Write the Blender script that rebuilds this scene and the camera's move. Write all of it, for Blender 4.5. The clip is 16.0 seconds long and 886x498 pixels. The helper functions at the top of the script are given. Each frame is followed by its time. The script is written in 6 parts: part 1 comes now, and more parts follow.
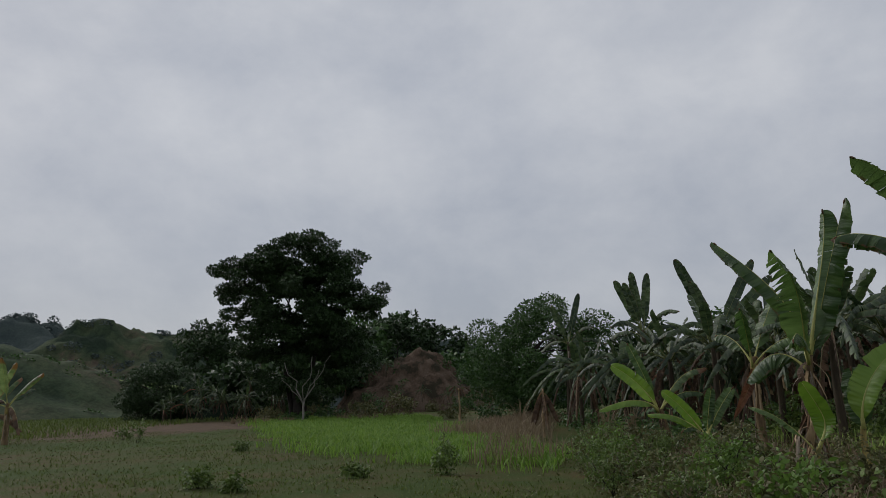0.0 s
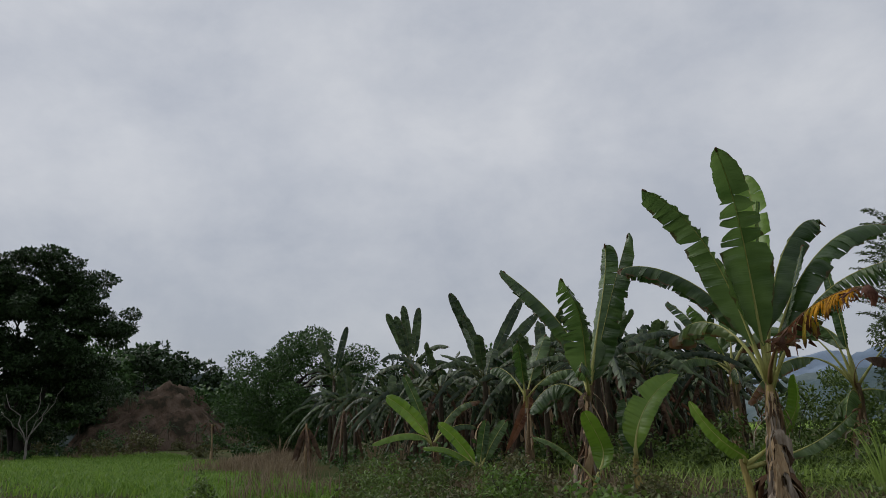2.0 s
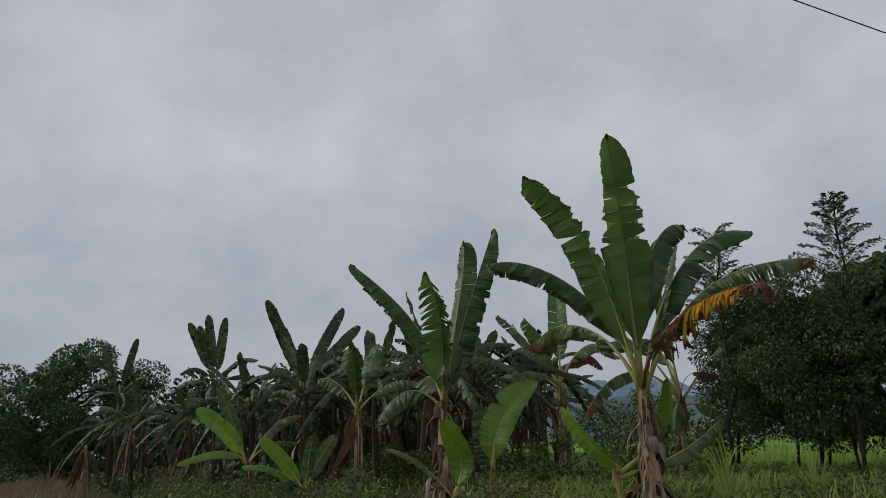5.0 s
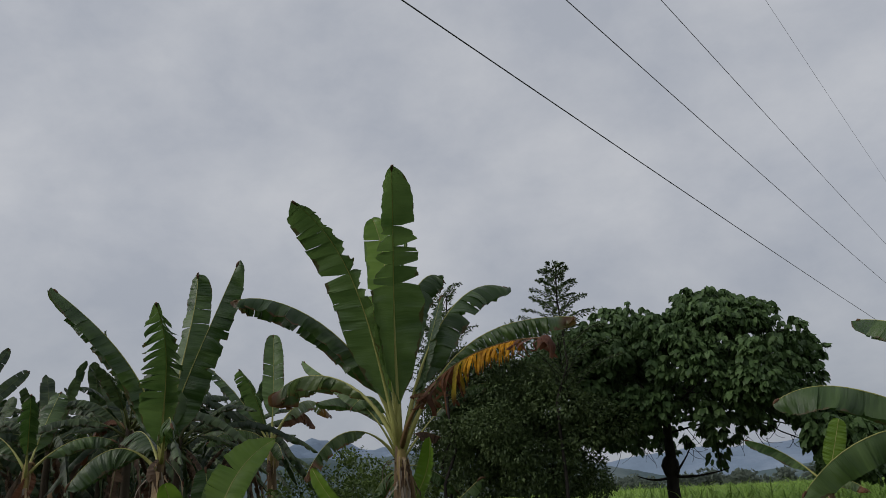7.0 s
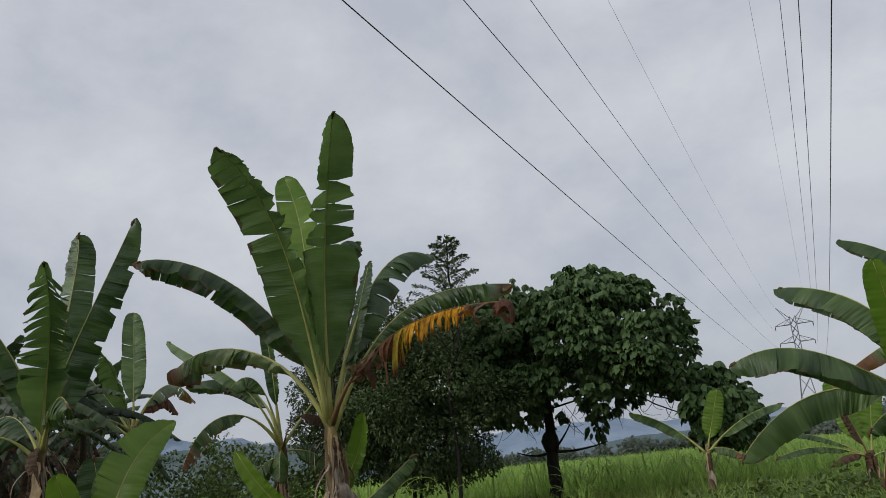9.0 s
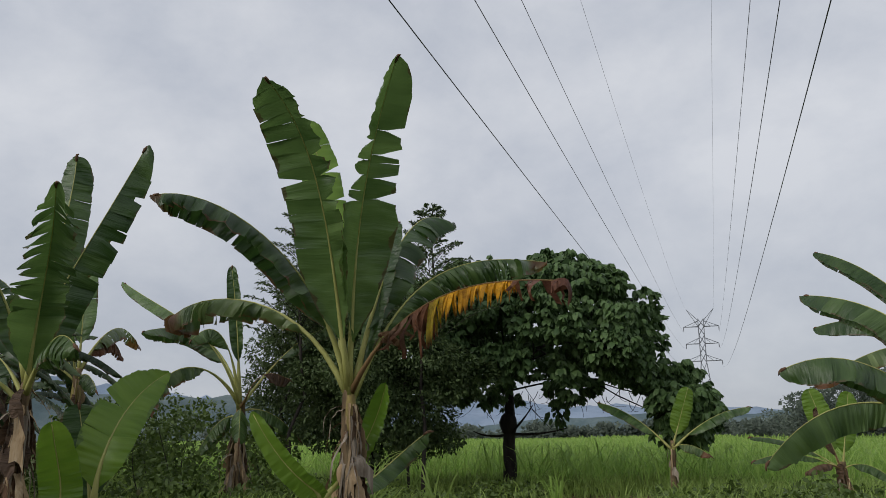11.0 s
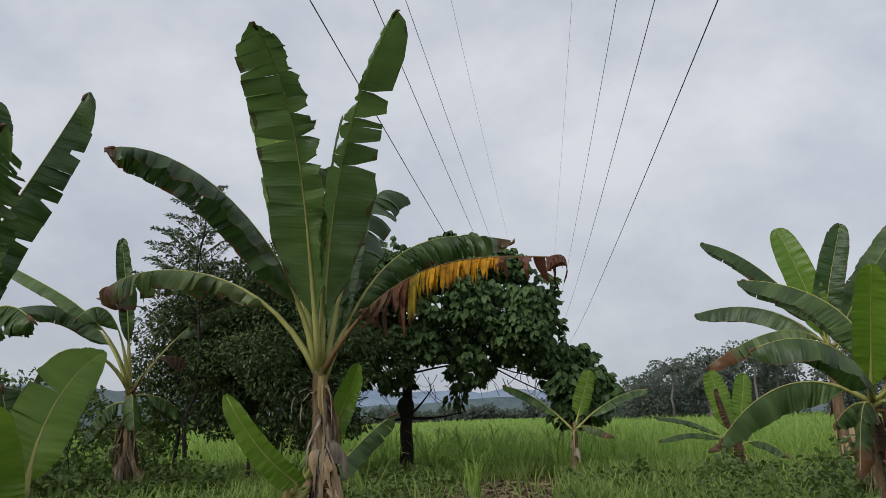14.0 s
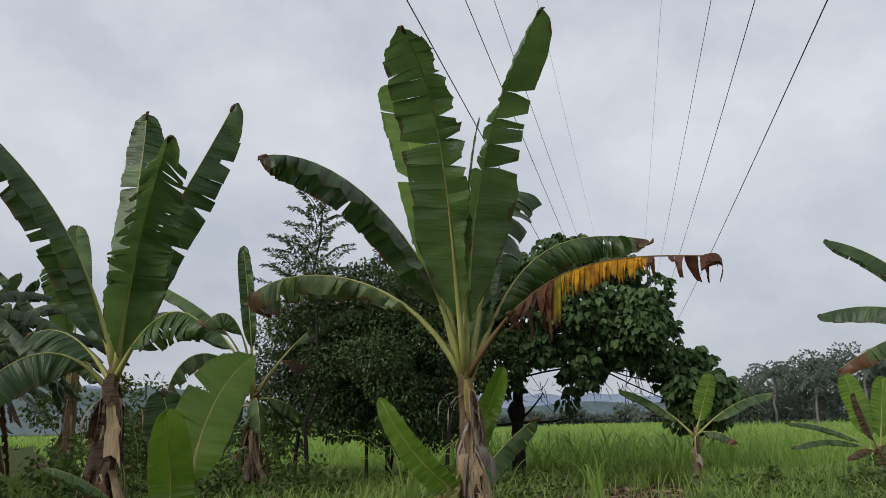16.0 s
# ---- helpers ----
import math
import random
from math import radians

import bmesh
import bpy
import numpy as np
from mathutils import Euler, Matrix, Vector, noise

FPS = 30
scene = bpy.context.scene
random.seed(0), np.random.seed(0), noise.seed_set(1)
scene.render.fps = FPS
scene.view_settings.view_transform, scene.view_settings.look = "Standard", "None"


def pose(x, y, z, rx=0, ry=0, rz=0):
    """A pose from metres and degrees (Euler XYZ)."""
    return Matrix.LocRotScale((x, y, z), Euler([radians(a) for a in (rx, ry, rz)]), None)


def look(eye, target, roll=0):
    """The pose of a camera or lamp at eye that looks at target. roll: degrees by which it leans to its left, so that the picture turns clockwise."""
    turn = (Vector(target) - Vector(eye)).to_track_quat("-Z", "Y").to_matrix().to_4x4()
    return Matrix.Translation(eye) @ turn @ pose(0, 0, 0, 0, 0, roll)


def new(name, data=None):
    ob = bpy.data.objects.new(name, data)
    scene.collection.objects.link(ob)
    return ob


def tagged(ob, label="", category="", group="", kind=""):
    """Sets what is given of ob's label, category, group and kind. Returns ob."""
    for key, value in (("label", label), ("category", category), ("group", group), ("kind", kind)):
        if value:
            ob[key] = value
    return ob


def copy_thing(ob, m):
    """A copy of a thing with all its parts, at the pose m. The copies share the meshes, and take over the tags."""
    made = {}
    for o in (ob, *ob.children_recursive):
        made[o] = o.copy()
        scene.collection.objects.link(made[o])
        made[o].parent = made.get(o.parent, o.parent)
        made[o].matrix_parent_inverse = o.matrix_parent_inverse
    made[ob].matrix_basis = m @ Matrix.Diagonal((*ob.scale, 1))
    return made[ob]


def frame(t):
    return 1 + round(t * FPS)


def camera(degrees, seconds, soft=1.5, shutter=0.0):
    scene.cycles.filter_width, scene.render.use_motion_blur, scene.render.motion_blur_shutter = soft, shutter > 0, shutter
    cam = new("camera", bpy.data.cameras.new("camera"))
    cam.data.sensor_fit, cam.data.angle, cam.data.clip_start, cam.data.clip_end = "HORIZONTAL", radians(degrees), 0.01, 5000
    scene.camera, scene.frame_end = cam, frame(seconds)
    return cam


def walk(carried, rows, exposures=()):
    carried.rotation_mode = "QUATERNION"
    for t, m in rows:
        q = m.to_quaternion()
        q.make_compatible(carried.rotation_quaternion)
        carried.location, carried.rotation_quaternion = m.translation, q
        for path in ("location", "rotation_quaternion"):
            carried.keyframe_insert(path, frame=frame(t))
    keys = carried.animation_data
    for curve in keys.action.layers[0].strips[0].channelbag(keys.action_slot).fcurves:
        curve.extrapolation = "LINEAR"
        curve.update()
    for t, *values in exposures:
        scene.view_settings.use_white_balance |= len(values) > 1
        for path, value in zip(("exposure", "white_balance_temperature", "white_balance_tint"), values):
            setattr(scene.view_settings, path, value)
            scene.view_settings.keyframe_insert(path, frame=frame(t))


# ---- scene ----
cam = camera(58.5, 16.0, soft=0.6)
PATH = [
    (0, (9.382, -6.019, 1.634), (7.417, -6.104, 1.996), -1.6),
    (0.5, (9.186, -6.15, 1.603), (7.237, -5.99, 2.022), -2.4),
    (1, (8.97, -6.216, 1.571), (7.025, -6.015, 1.994), -2.6),
    (1.5, (8.727, -6.264, 1.518), (6.819, -5.853, 1.957), -1.6),
    (2, (8.422, -6.306, 1.503), (6.537, -5.805, 1.943), -1.4),
    (2.5, (8.236, -6.354, 1.461), (6.408, -5.666, 1.891), -2.2),
    (3, (8.011, -6.391, 1.395), (6.2, -5.665, 1.833), -2.3),
    (3.2, (7.93, -6.405, 1.385), (6.123, -5.673, 1.829), -2.5),
    (5.5, (6.568, -6.619, 1.33), (4.951, -5.575, 1.871), -2.1),
    (6, (6.198, -6.567, 1.347), (4.704, -5.4, 1.984), -2.7),
    (6.5, (5.842, -6.479, 1.412), (4.648, -4.993, 2.021), -3.3),
    (7, (5.567, -6.536, 1.405), (4.425, -5.007, 2.005), -2.9),
    (7.5, (5.199, -6.533, 1.414), (4.106, -4.97, 2.015), -2.3),
    (8, (4.89, -6.557, 1.418), (3.911, -4.919, 2.015), -4.4),
    (8.5, (4.61, -6.581, 1.415), (3.751, -4.86, 1.962), -4.9),
    (9, (4.301, -6.539, 1.405), (3.508, -4.784, 1.945), -5.4),
    (11.3, (2.95, -6.485, 1.57), (2.34, -4.634, 2.02), -0.1),
    (11.5, (2.863, -6.467, 1.583), (2.278, -4.607, 2.026), -0.4),
    (12, (2.672, -6.419, 1.588), (2.284, -4.506, 2.024), -1.8),
    (12.5, (2.46, -6.382, 1.551), (2.205, -4.446, 1.981), -1.8),
    (13, (2.223, -6.392, 1.535), (1.987, -4.453, 1.967), -1.5),
    (13.5, (2.018, -6.458, 1.544), (1.769, -4.521, 1.975), -1.4),
    (14, (1.855, -6.412, 1.532), (1.609, -4.473, 1.955), -1.3),
    (14.5, (1.702, -6.352, 1.516), (1.452, -4.414, 1.944), -1.4),
    (15, (1.594, -6.298, 1.516), (1.336, -4.362, 1.947), -1.1),
    (15.5, (1.482, -6.363, 1.535), (1.188, -4.432, 1.964), -1.0),
    (16, (1.359, -6.422, 1.541), (0.906, -4.524, 1.978), -1.0),
]
walk(cam, [(t, look(eye, target, roll)) for t, eye, target, roll in PATH],
     [(0, -0.07), (1.5, -0.07), (2.0, 0.04), (2.5, 0.22), (3.2, 0.13), (5.5, -0.17), (6.2, -0.22), (7.5, -0.14), (8.1, -0.15), (8.6, 0.08), (11.5, 0.2), (16, 0.3)])

# ---- world, sun, exposure ----
world = bpy.data.worlds.new("overcast_sky")
scene.world = world
world.use_nodes = True
nt = world.node_tree
nt.nodes.clear()
w_out = nt.nodes.new("ShaderNodeOutputWorld")
w_mix = nt.nodes.new("ShaderNodeMixShader")
w_mix.inputs[0].default_value = 0.9
w_clear = nt.nodes.new("ShaderNodeBackground")
w_cloud = nt.nodes.new("ShaderNodeBackground")
w_sky = nt.nodes.new("ShaderNodeTexSky")
w_sky.sky_type = "NISHITA"
w_sky.sun_disc = False
w_sky.sun_elevation, w_sky.sun_rotation = radians(31), radians(-137)
w_clear.inputs[1].default_value = 0.06
nt.links.new(w_sky.outputs[0], w_clear.inputs[0])
w_geo = nt.nodes.new("ShaderNodeTexCoord")
w_map = nt.nodes.new("ShaderNodeMapping")
w_map.inputs["Scale"].default_value = (1.0, 1.0, 1.5)
nt.links.new(w_geo.outputs["Generated"], w_map.inputs[0])
w_n1 = nt.nodes.new("ShaderNodeTexNoise")
w_n1.inputs["Scale"].default_value, w_n1.inputs["Detail"].default_value = 4.6, 9
w_n1.inputs["Roughness"].default_value, w_n1.inputs["Distortion"].default_value = 0.58, 0.1
nt.links.new(w_map.outputs[0], w_n1.inputs[0])
w_ramp = nt.nodes.new("ShaderNodeValToRGB")
w_ramp.color_ramp.elements[0].position, w_ramp.color_ramp.elements[0].color = 0.34, (0.46, 0.49, 0.555, 1)
w_ramp.color_ramp.elements[1].position, w_ramp.color_ramp.elements[1].color = 0.68, (0.615, 0.633, 0.675, 1)
nt.links.new(w_n1.outputs[0], w_ramp.inputs[0])
w_sep = nt.nodes.new("ShaderNodeSeparateXYZ")
nt.links.new(w_geo.outputs["Generated"], w_sep.inputs[0])
w_low = nt.nodes.new("ShaderNodeValToRGB")
w_low.color_ramp.elements[0].position, w_low.color_ramp.elements[0].color = 0.0, (0.75, 0.765, 0.785, 1)
w_low.color_ramp.elements[1].position, w_low.color_ramp.elements[1].color = 0.33, (1, 1, 1, 1)
nt.links.new(w_sep.outputs[2], w_low.inputs[0])
w_mul = nt.nodes.new("ShaderNodeMix")
w_mul.data_type, w_mul.blend_type = "RGBA", "MULTIPLY"
w_mul.inputs[0].default_value = 1.0
nt.links.new(w_ramp.outputs[0], w_mul.inputs[6])
nt.links.new(w_low.outputs[0], w_mul.inputs[7])
nt.links.new(w_mul.outputs[2], w_cloud.inputs[0])
w_cloud.inputs[1].default_value = 1.0
nt.links.new(w_clear.outputs[0], w_mix.inputs[1])
nt.links.new(w_cloud.outputs[0], w_mix.inputs[2])
nt.links.new(w_mix.outputs[0], w_out.inputs[0])
sun = new("sun", bpy.data.lights.new("sun", "SUN"))
sun.data.energy, sun.data.angle, sun.data.color = 1.5, radians(40), (1.0, 0.97, 0.92)
sun.matrix_world = look((-11.5, -14, 11), (0, 0, 0))

# ---- materials ----


def mat(name, rough=0.7, spec=0.3):
    m = bpy.data.materials.new(name)
    m.use_nodes = True
    b = m.node_tree.nodes["Principled BSDF"]
    b.inputs["Roughness"].default_value = rough
    b.inputs["Specular IOR Level"].default_value = spec
    return m, m.node_tree, b


def ramp_node(t, stops):
    r = t.nodes.new("ShaderNodeValToRGB")
    while len(r.color_ramp.elements) < len(stops):
        r.color_ramp.elements.new(0.5)
    for e, (p, c) in zip(r.color_ramp.elements, stops):
        e.position, e.color = p, (*c, 1)
    return r


def noise_node(t, scale, detail=4, source=None, rough=0.55):
    n = t.nodes.new("ShaderNodeTexNoise")
    n.inputs["Scale"].default_value, n.inputs["Detail"].default_value = scale, detail
    n.inputs["Roughness"].default_value = rough
    if source is not None:
        t.links.new(source, n.inputs["Vector"])
    return n


def bump_node(t, height, bsdf, strength, dist=0.02):
    bp = t.nodes.new("ShaderNodeBump")
    bp.inputs["Strength"].default_value, bp.inputs["Distance"].default_value = strength, dist
    t.links.new(height, bp.inputs["Height"])
    t.links.new(bp.outputs[0], bsdf.inputs["Normal"])
    return bp


def math_node(t, op, a, b):
    n = t.nodes.new("ShaderNodeMath")
    n.operation = op
    for k, v in ((0, a), (1, b)):
        if isinstance(v, (int, float)):
            n.inputs[k].default_value = v
        else:
            t.links.new(v, n.inputs[k])
    return n.outputs[0]


def mix_node(t, kind, fac, a, b):
    n = t.nodes.new("ShaderNodeMix")
    n.data_type, n.blend_type = "RGBA", kind
    for k, v in ((0, fac), (6, a), (7, b)):
        if isinstance(v, (int, float)):
            n.inputs[k].default_value = v
        elif isinstance(v, tuple):
            n.inputs[k].default_value = (*v, 1)
        else:
            t.links.new(v, n.inputs[k])
    return n.outputs[2]


def translucent(t, b, colour, amount):
    """Lets a share of the light pass through a leaf."""
    tr = t.nodes.new("ShaderNodeBsdfTranslucent")
    t.links.new(colour, tr.inputs[0])
    mx = t.nodes.new("ShaderNodeMixShader")
    mx.inputs[0].default_value = amount
    t.links.new(b.outputs[0], mx.inputs[1])
    t.links.new(tr.outputs[0], mx.inputs[2])
    t.links.new(mx.outputs[0], t.nodes["Material Output"].inputs[0])


def foliage(name, dark, light, rough=0.5, through_light=0.25, spec=0.3, mixed=0.6):
    """Small leaves: each island its own shade, patches across the crown."""
    m, t, b = mat(name, rough, spec)
    geo = t.nodes.new("ShaderNodeNewGeometry")
    tc = t.nodes.new("ShaderNodeTexCoord")
    n = noise_node(t, 0.9, 3, tc.outputs["Object"])
    f = math_node(t, "ADD", math_node(t, "ADD", math_node(t, "MULTIPLY", geo.outputs["Random Per Island"], mixed), 0.3 - mixed * 0.5), math_node(t, "MULTIPLY", n.outputs[0], 0.45))
    r = ramp_node(t, [(0.1, dark), (0.9, light)])
    t.links.new(f, r.inputs[0])
    t.links.new(r.outputs[0], b.inputs["Base Color"])
    translucent(t, b, r.outputs[0], through_light)
    return m


def banana_blade(name, dark, light, edge, rough=0.36, through_light=0.34, edge_at=0.8, glow=(0.018, 0.036, 0.005), ribs=0.8, brown_tip=0):
    """Banana leaf: fine parallel side veins across the blade, paler patches, brown torn edges."""
    m, t, b = mat(name, rough, 0.5)
    uv = t.nodes.new("ShaderNodeUVMap")
    oi = t.nodes.new("ShaderNodeObjectInfo")
    sep = t.nodes.new("ShaderNodeSeparateXYZ")
    t.links.new(uv.outputs[0], sep.inputs[0])
    mp = t.nodes.new("ShaderNodeMapping")
    mp.inputs["Scale"].default_value = (60, 0.5, 1)
    t.links.new(uv.outputs[0], mp.inputs[0])
    veins = noise_node(t, 1.6, 3, mp.outputs[0], 0.6)
    mp2 = t.nodes.new("ShaderNodeMapping")
    mp2.inputs["Scale"].default_value = (9, 0.35, 1)
    t.links.new(uv.outputs[0], mp2.inputs[0])
    bands = noise_node(t, 1.0, 2, mp2.outputs[0], 0.5)
    tc = t.nodes.new("ShaderNodeTexCoord")
    blotch = noise_node(t, 1.7, 3, tc.outputs["Object"])
    f = math_node(t, "ADD", math_node(t, "MULTIPLY", veins.outputs[0], 0.07), math_node(t, "MULTIPLY", blotch.outputs[0], 0.42))
    f = math_node(t, "ADD", f, math_node(t, "MULTIPLY", bands.outputs[0], 0.46))
    ridge = math_node(t, "ADD", math_node(t, "MULTIPLY", veins.outputs[0], 0.1), bands.outputs[0])
    f = math_node(t, "ADD", f, math_node(t, "MULTIPLY", math_node(t, "SUBTRACT", oi.outputs["Random"], 0.5), 0.2))
    # tone changes from strip to strip, painted shading for the tilted pleats
    geo = t.nodes.new("ShaderNodeNewGeometry")
    f = math_node(t, "ADD", f, math_node(t, "MULTIPLY", math_node(t, "SUBTRACT", geo.outputs["Random Per Island"], 0.5), 0.16))
    r = ramp_node(t, [(0.37, dark), (0.7, light)])
    t.links.new(f, r.inputs[0])
    across = math_node(t, "ABSOLUTE", sep.outputs[1], 0)
    worn = math_node(t, "ADD", across, math_node(t, "MULTIPLY", math_node(t, "SUBTRACT", noise_node(t, 5, 4, tc.outputs["Object"]).outputs[0], 0.5), 0.9))
    er = ramp_node(t, [(edge_at, (0, 0, 0)), (min(1.0, edge_at + 0.14), (1, 1, 1))])
    t.links.new(worn, er.inputs[0])
    c = mix_node(t, "MIX", er.outputs[0], r.outputs[0], edge)
    if brown_tip:
        end = ramp_node(t, [(brown_tip, (0, 0, 0)), (brown_tip + 0.05, (1, 1, 1))])
        t.links.new(math_node(t, "ADD", sep.outputs[0], math_node(t, "MULTIPLY", math_node(t, "SUBTRACT", bands.outputs[0], 0.5), 0.2)), end.inputs[0])
        c = mix_node(t, "MIX", end.outputs[0], c, edge)
    t.links.new(c, b.inputs["Base Color"])
    bump_node(t, ridge, b, ribs, 0.1)
    translucent(t, b, mix_node(t, "ADD", 1.0, c, glow), through_light)
    return m


M_LEAF = banana_blade("banana_leaf_green", (0.034, 0.073, 0.018), (0.15, 0.235, 0.07), (0.09, 0.075, 0.03), edge_at=0.97)
M_LEAF_WORN = banana_blade("banana_leaf_worn", (0.06, 0.105, 0.03), (0.26, 0.33, 0.13), (0.17, 0.075, 0.03), edge_at=0.86, brown_tip=0.79)
M_LEAF_TIP = banana_blade("banana_leaf_brown_tipped", (0.034, 0.073, 0.018), (0.155, 0.235, 0.07), (0.12, 0.06, 0.024), edge_at=0.95, brown_tip=0.94)
M_LEAF_YOUNG = banana_blade("banana_leaf_young", (0.115, 0.215, 0.02), (0.21, 0.33, 0.045), (0.12, 0.2, 0.04), edge_at=0.98, through_light=0.4, ribs=0.22)
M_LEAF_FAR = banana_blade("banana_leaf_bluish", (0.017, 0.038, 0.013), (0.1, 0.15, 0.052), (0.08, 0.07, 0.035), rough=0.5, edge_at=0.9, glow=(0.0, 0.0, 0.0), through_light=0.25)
M_LEAF_DEAD = banana_blade("banana_leaf_brown", (0.05, 0.028, 0.016), (0.17, 0.10, 0.055), (0.10, 0.06, 0.035), rough=0.8, edge_at=0.7, glow=(0.0, 0.0, 0.0), through_light=0.15)
M_LEAF_RUST = banana_blade("banana_leaf_rust", (0.11, 0.042, 0.018), (0.28, 0.12, 0.055), (0.14, 0.06, 0.03), rough=0.75, edge_at=0.8, glow=(0.0, 0.0, 0.0), through_light=0.2)


def yellow_leaf():
    """A dying leaf: orange-yellow in the middle, brown at both ends and along the torn edge."""
    m, t, b = mat("banana_leaf_dying", 0.6, 0.25)
    uv = t.nodes.new("ShaderNodeUVMap")
    sep = t.nodes.new("ShaderNodeSeparateXYZ")
    t.links.new(uv.outputs[0], sep.inputs[0])
    mp = t.nodes.new("ShaderNodeMapping")
    mp.inputs["Scale"].default_value = (34, 1.0, 1)
    t.links.new(uv.outputs[0], mp.inputs[0])
    veins = noise_node(t, 1.6, 3, mp.outputs[0], 0.6)
    s = math_node(t, "ADD", sep.outputs[0], math_node(t, "MULTIPLY", math_node(t, "SUBTRACT", veins.outputs[0], 0.5), 0.12))
    r = ramp_node(t, [(0.1, (0.2, 0.125, 0.075)), (0.2, (0.13, 0.065, 0.04)), (0.3, (0.24, 0.1, 0.045)), (0.34, (0.45, 0.36, 0.03)), (0.42, (0.7, 0.36, 0.02)), (0.76, (0.72, 0.37, 0.02)), (0.8, (0.24, 0.11, 0.06)), (0.95, (0.13, 0.055, 0.035))])
    t.links.new(s, r.inputs[0])
    across = math_node(t, "ADD", math_node(t, "ABSOLUTE", sep.outputs[1], 0), math_node(t, "MULTIPLY", math_node(t, "SUBTRACT", veins.outputs[0], 0.5), 0.8))
    er = ramp_node(t, [(0.72, (0, 0, 0)), (1.0, (1, 1, 1))])
    t.links.new(across, er.inputs[0])
    c = mix_node(t, "MIX", er.outputs[0], r.outputs[0], (0.14, 0.06, 0.03))
    geo = t.nodes.new("ShaderNodeNewGeometry")
    shade = ramp_node(t, [(0.0, (0.4, 0.36, 0.34)), (0.5, (0.92, 0.9, 0.88)), (1.0, (1.3, 1.32, 1.4))])
    t.links.new(geo.outputs["Random Per Island"], shade.inputs[0])
    c = mix_node(t, "MULTIPLY", 0.75, c, shade.outputs[0])
    tc = t.nodes.new("ShaderNodeTexCoord")
    spots = noise_node(t, 14, 5, tc.outputs["Object"], 0.7)
    stain = ramp_node(t, [(0.36, (0.45, 0.36, 0.3)), (0.5, (1, 1, 1)), (0.68, (1.3, 1.25, 1.3))])
    t.links.new(spots.outputs[0], stain.inputs[0])
    c = mix_node(t, "MULTIPLY", 0.8, c, stain.outputs[0])
    t.links.new(c, b.inputs["Base Color"])
    bump_node(t, math_node(t, "ADD", veins.outputs[0], spots.outputs[0]), b, 0.8, 0.02)
    translucent(t, b, c, 0.35)
    return m


M_LEAF_DYING = yellow_leaf()


def fibrous(name, cols, scale=(6, 6, 1.2), rough=0.8, strength=0.6):
    """Stalks, stems and bark: streaks along the height, blotches across."""
    m, t, b = mat(name, rough, 0.2)
    tc = t.nodes.new("ShaderNodeTexCoord")
    mp = t.nodes.new("ShaderNodeMapping")
    mp.inputs["Scale"].default_value = scale
    t.links.new(tc.outputs["Object"], mp.inputs[0])
    n = noise_node(t, 2.4, 6, mp.outputs[0], 0.62)
    n2 = noise_node(t, 0.9, 3, tc.outputs["Object"])
    f = math_node(t, "ADD", math_node(t, "MULTIPLY", n.outputs[0], 0.65), math_node(t, "MULTIPLY", n2.outputs[0], 0.35))
    k = len(cols)
    r = ramp_node(t, [(0.32 + 0.36 * i / (k - 1), c) for i, c in enumerate(cols)])
    t.links.new(f, r.inputs[0])
    t.links.new(r.outputs[0], b.inputs["Base Color"])
    bump_node(t, n.outputs[0], b, strength, 0.03)
    return m


M_RIB = fibrous("leaf_midrib", [(0.25, 0.25, 0.065), (0.46, 0.45, 0.17)], rough=0.5, strength=0.1)
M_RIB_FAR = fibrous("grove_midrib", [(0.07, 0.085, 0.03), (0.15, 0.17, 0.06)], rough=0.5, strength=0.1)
M_RIB_DRY = fibrous("dry_midrib", [(0.12, 0.07, 0.03), (0.25, 0.16, 0.07)], strength=0.2)
M_STEM = fibrous("banana_stem", [(0.05, 0.034, 0.02), (0.16, 0.11, 0.06), (0.29, 0.22, 0.115)], (5, 5, 0.9))
M_SHEATH = fibrous("leaf_sheath", [(0.1, 0.06, 0.028), (0.28, 0.22, 0.07), (0.45, 0.42, 0.16)], (6, 6, 0.8), 0.6, 0.4)
M_STRAW = fibrous("dry_sheath", [(0.16, 0.10, 0.055), (0.38, 0.27, 0.155), (0.54, 0.44, 0.32)], (9, 9, 1.0))
M_STRAW_PALE = fibrous("papery_sheath", [(0.12, 0.09, 0.062), (0.27, 0.22, 0.17), (0.42, 0.37, 0.31)], (9, 9, 1.0))
M_STRAW_DARK = fibrous("rotten_sheath", [(0.07, 0.04, 0.024), (0.2, 0.115, 0.065)], (9, 9, 1.0))
# grove stems: darker copy of banana_stem, the grove's shade put into its colour
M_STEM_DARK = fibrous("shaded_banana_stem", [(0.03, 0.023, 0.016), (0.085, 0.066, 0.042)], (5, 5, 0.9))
M_BARK = fibrous("dark_bark", [(0.012, 0.010, 0.009), (0.05, 0.042, 0.036)], (4, 4, 1.0))
M_BARK_PALE = fibrous("pale_bark", [(0.10, 0.095, 0.085), (0.27, 0.25, 0.22)], (4, 4, 1.0))
M_MANGO = foliage("large_drooping_leaves", (0.033, 0.068, 0.024), (0.12, 0.192, 0.066), 0.5, 0.18, 0.22, 0.5)
M_FEATHER = foliage("pinnate_leaves", (0.03, 0.055, 0.02), (0.125, 0.175, 0.062), 0.55, 0.2)
M_DARKTREE = foliage("dark_crown_leaves", (0.012, 0.027, 0.009), (0.04, 0.08, 0.022), 0.5, 0.12)
M_MIDTREE = foliage("tree_leaves", (0.02, 0.05, 0.014), (0.075, 0.145, 0.036), 0.5, 0.2)
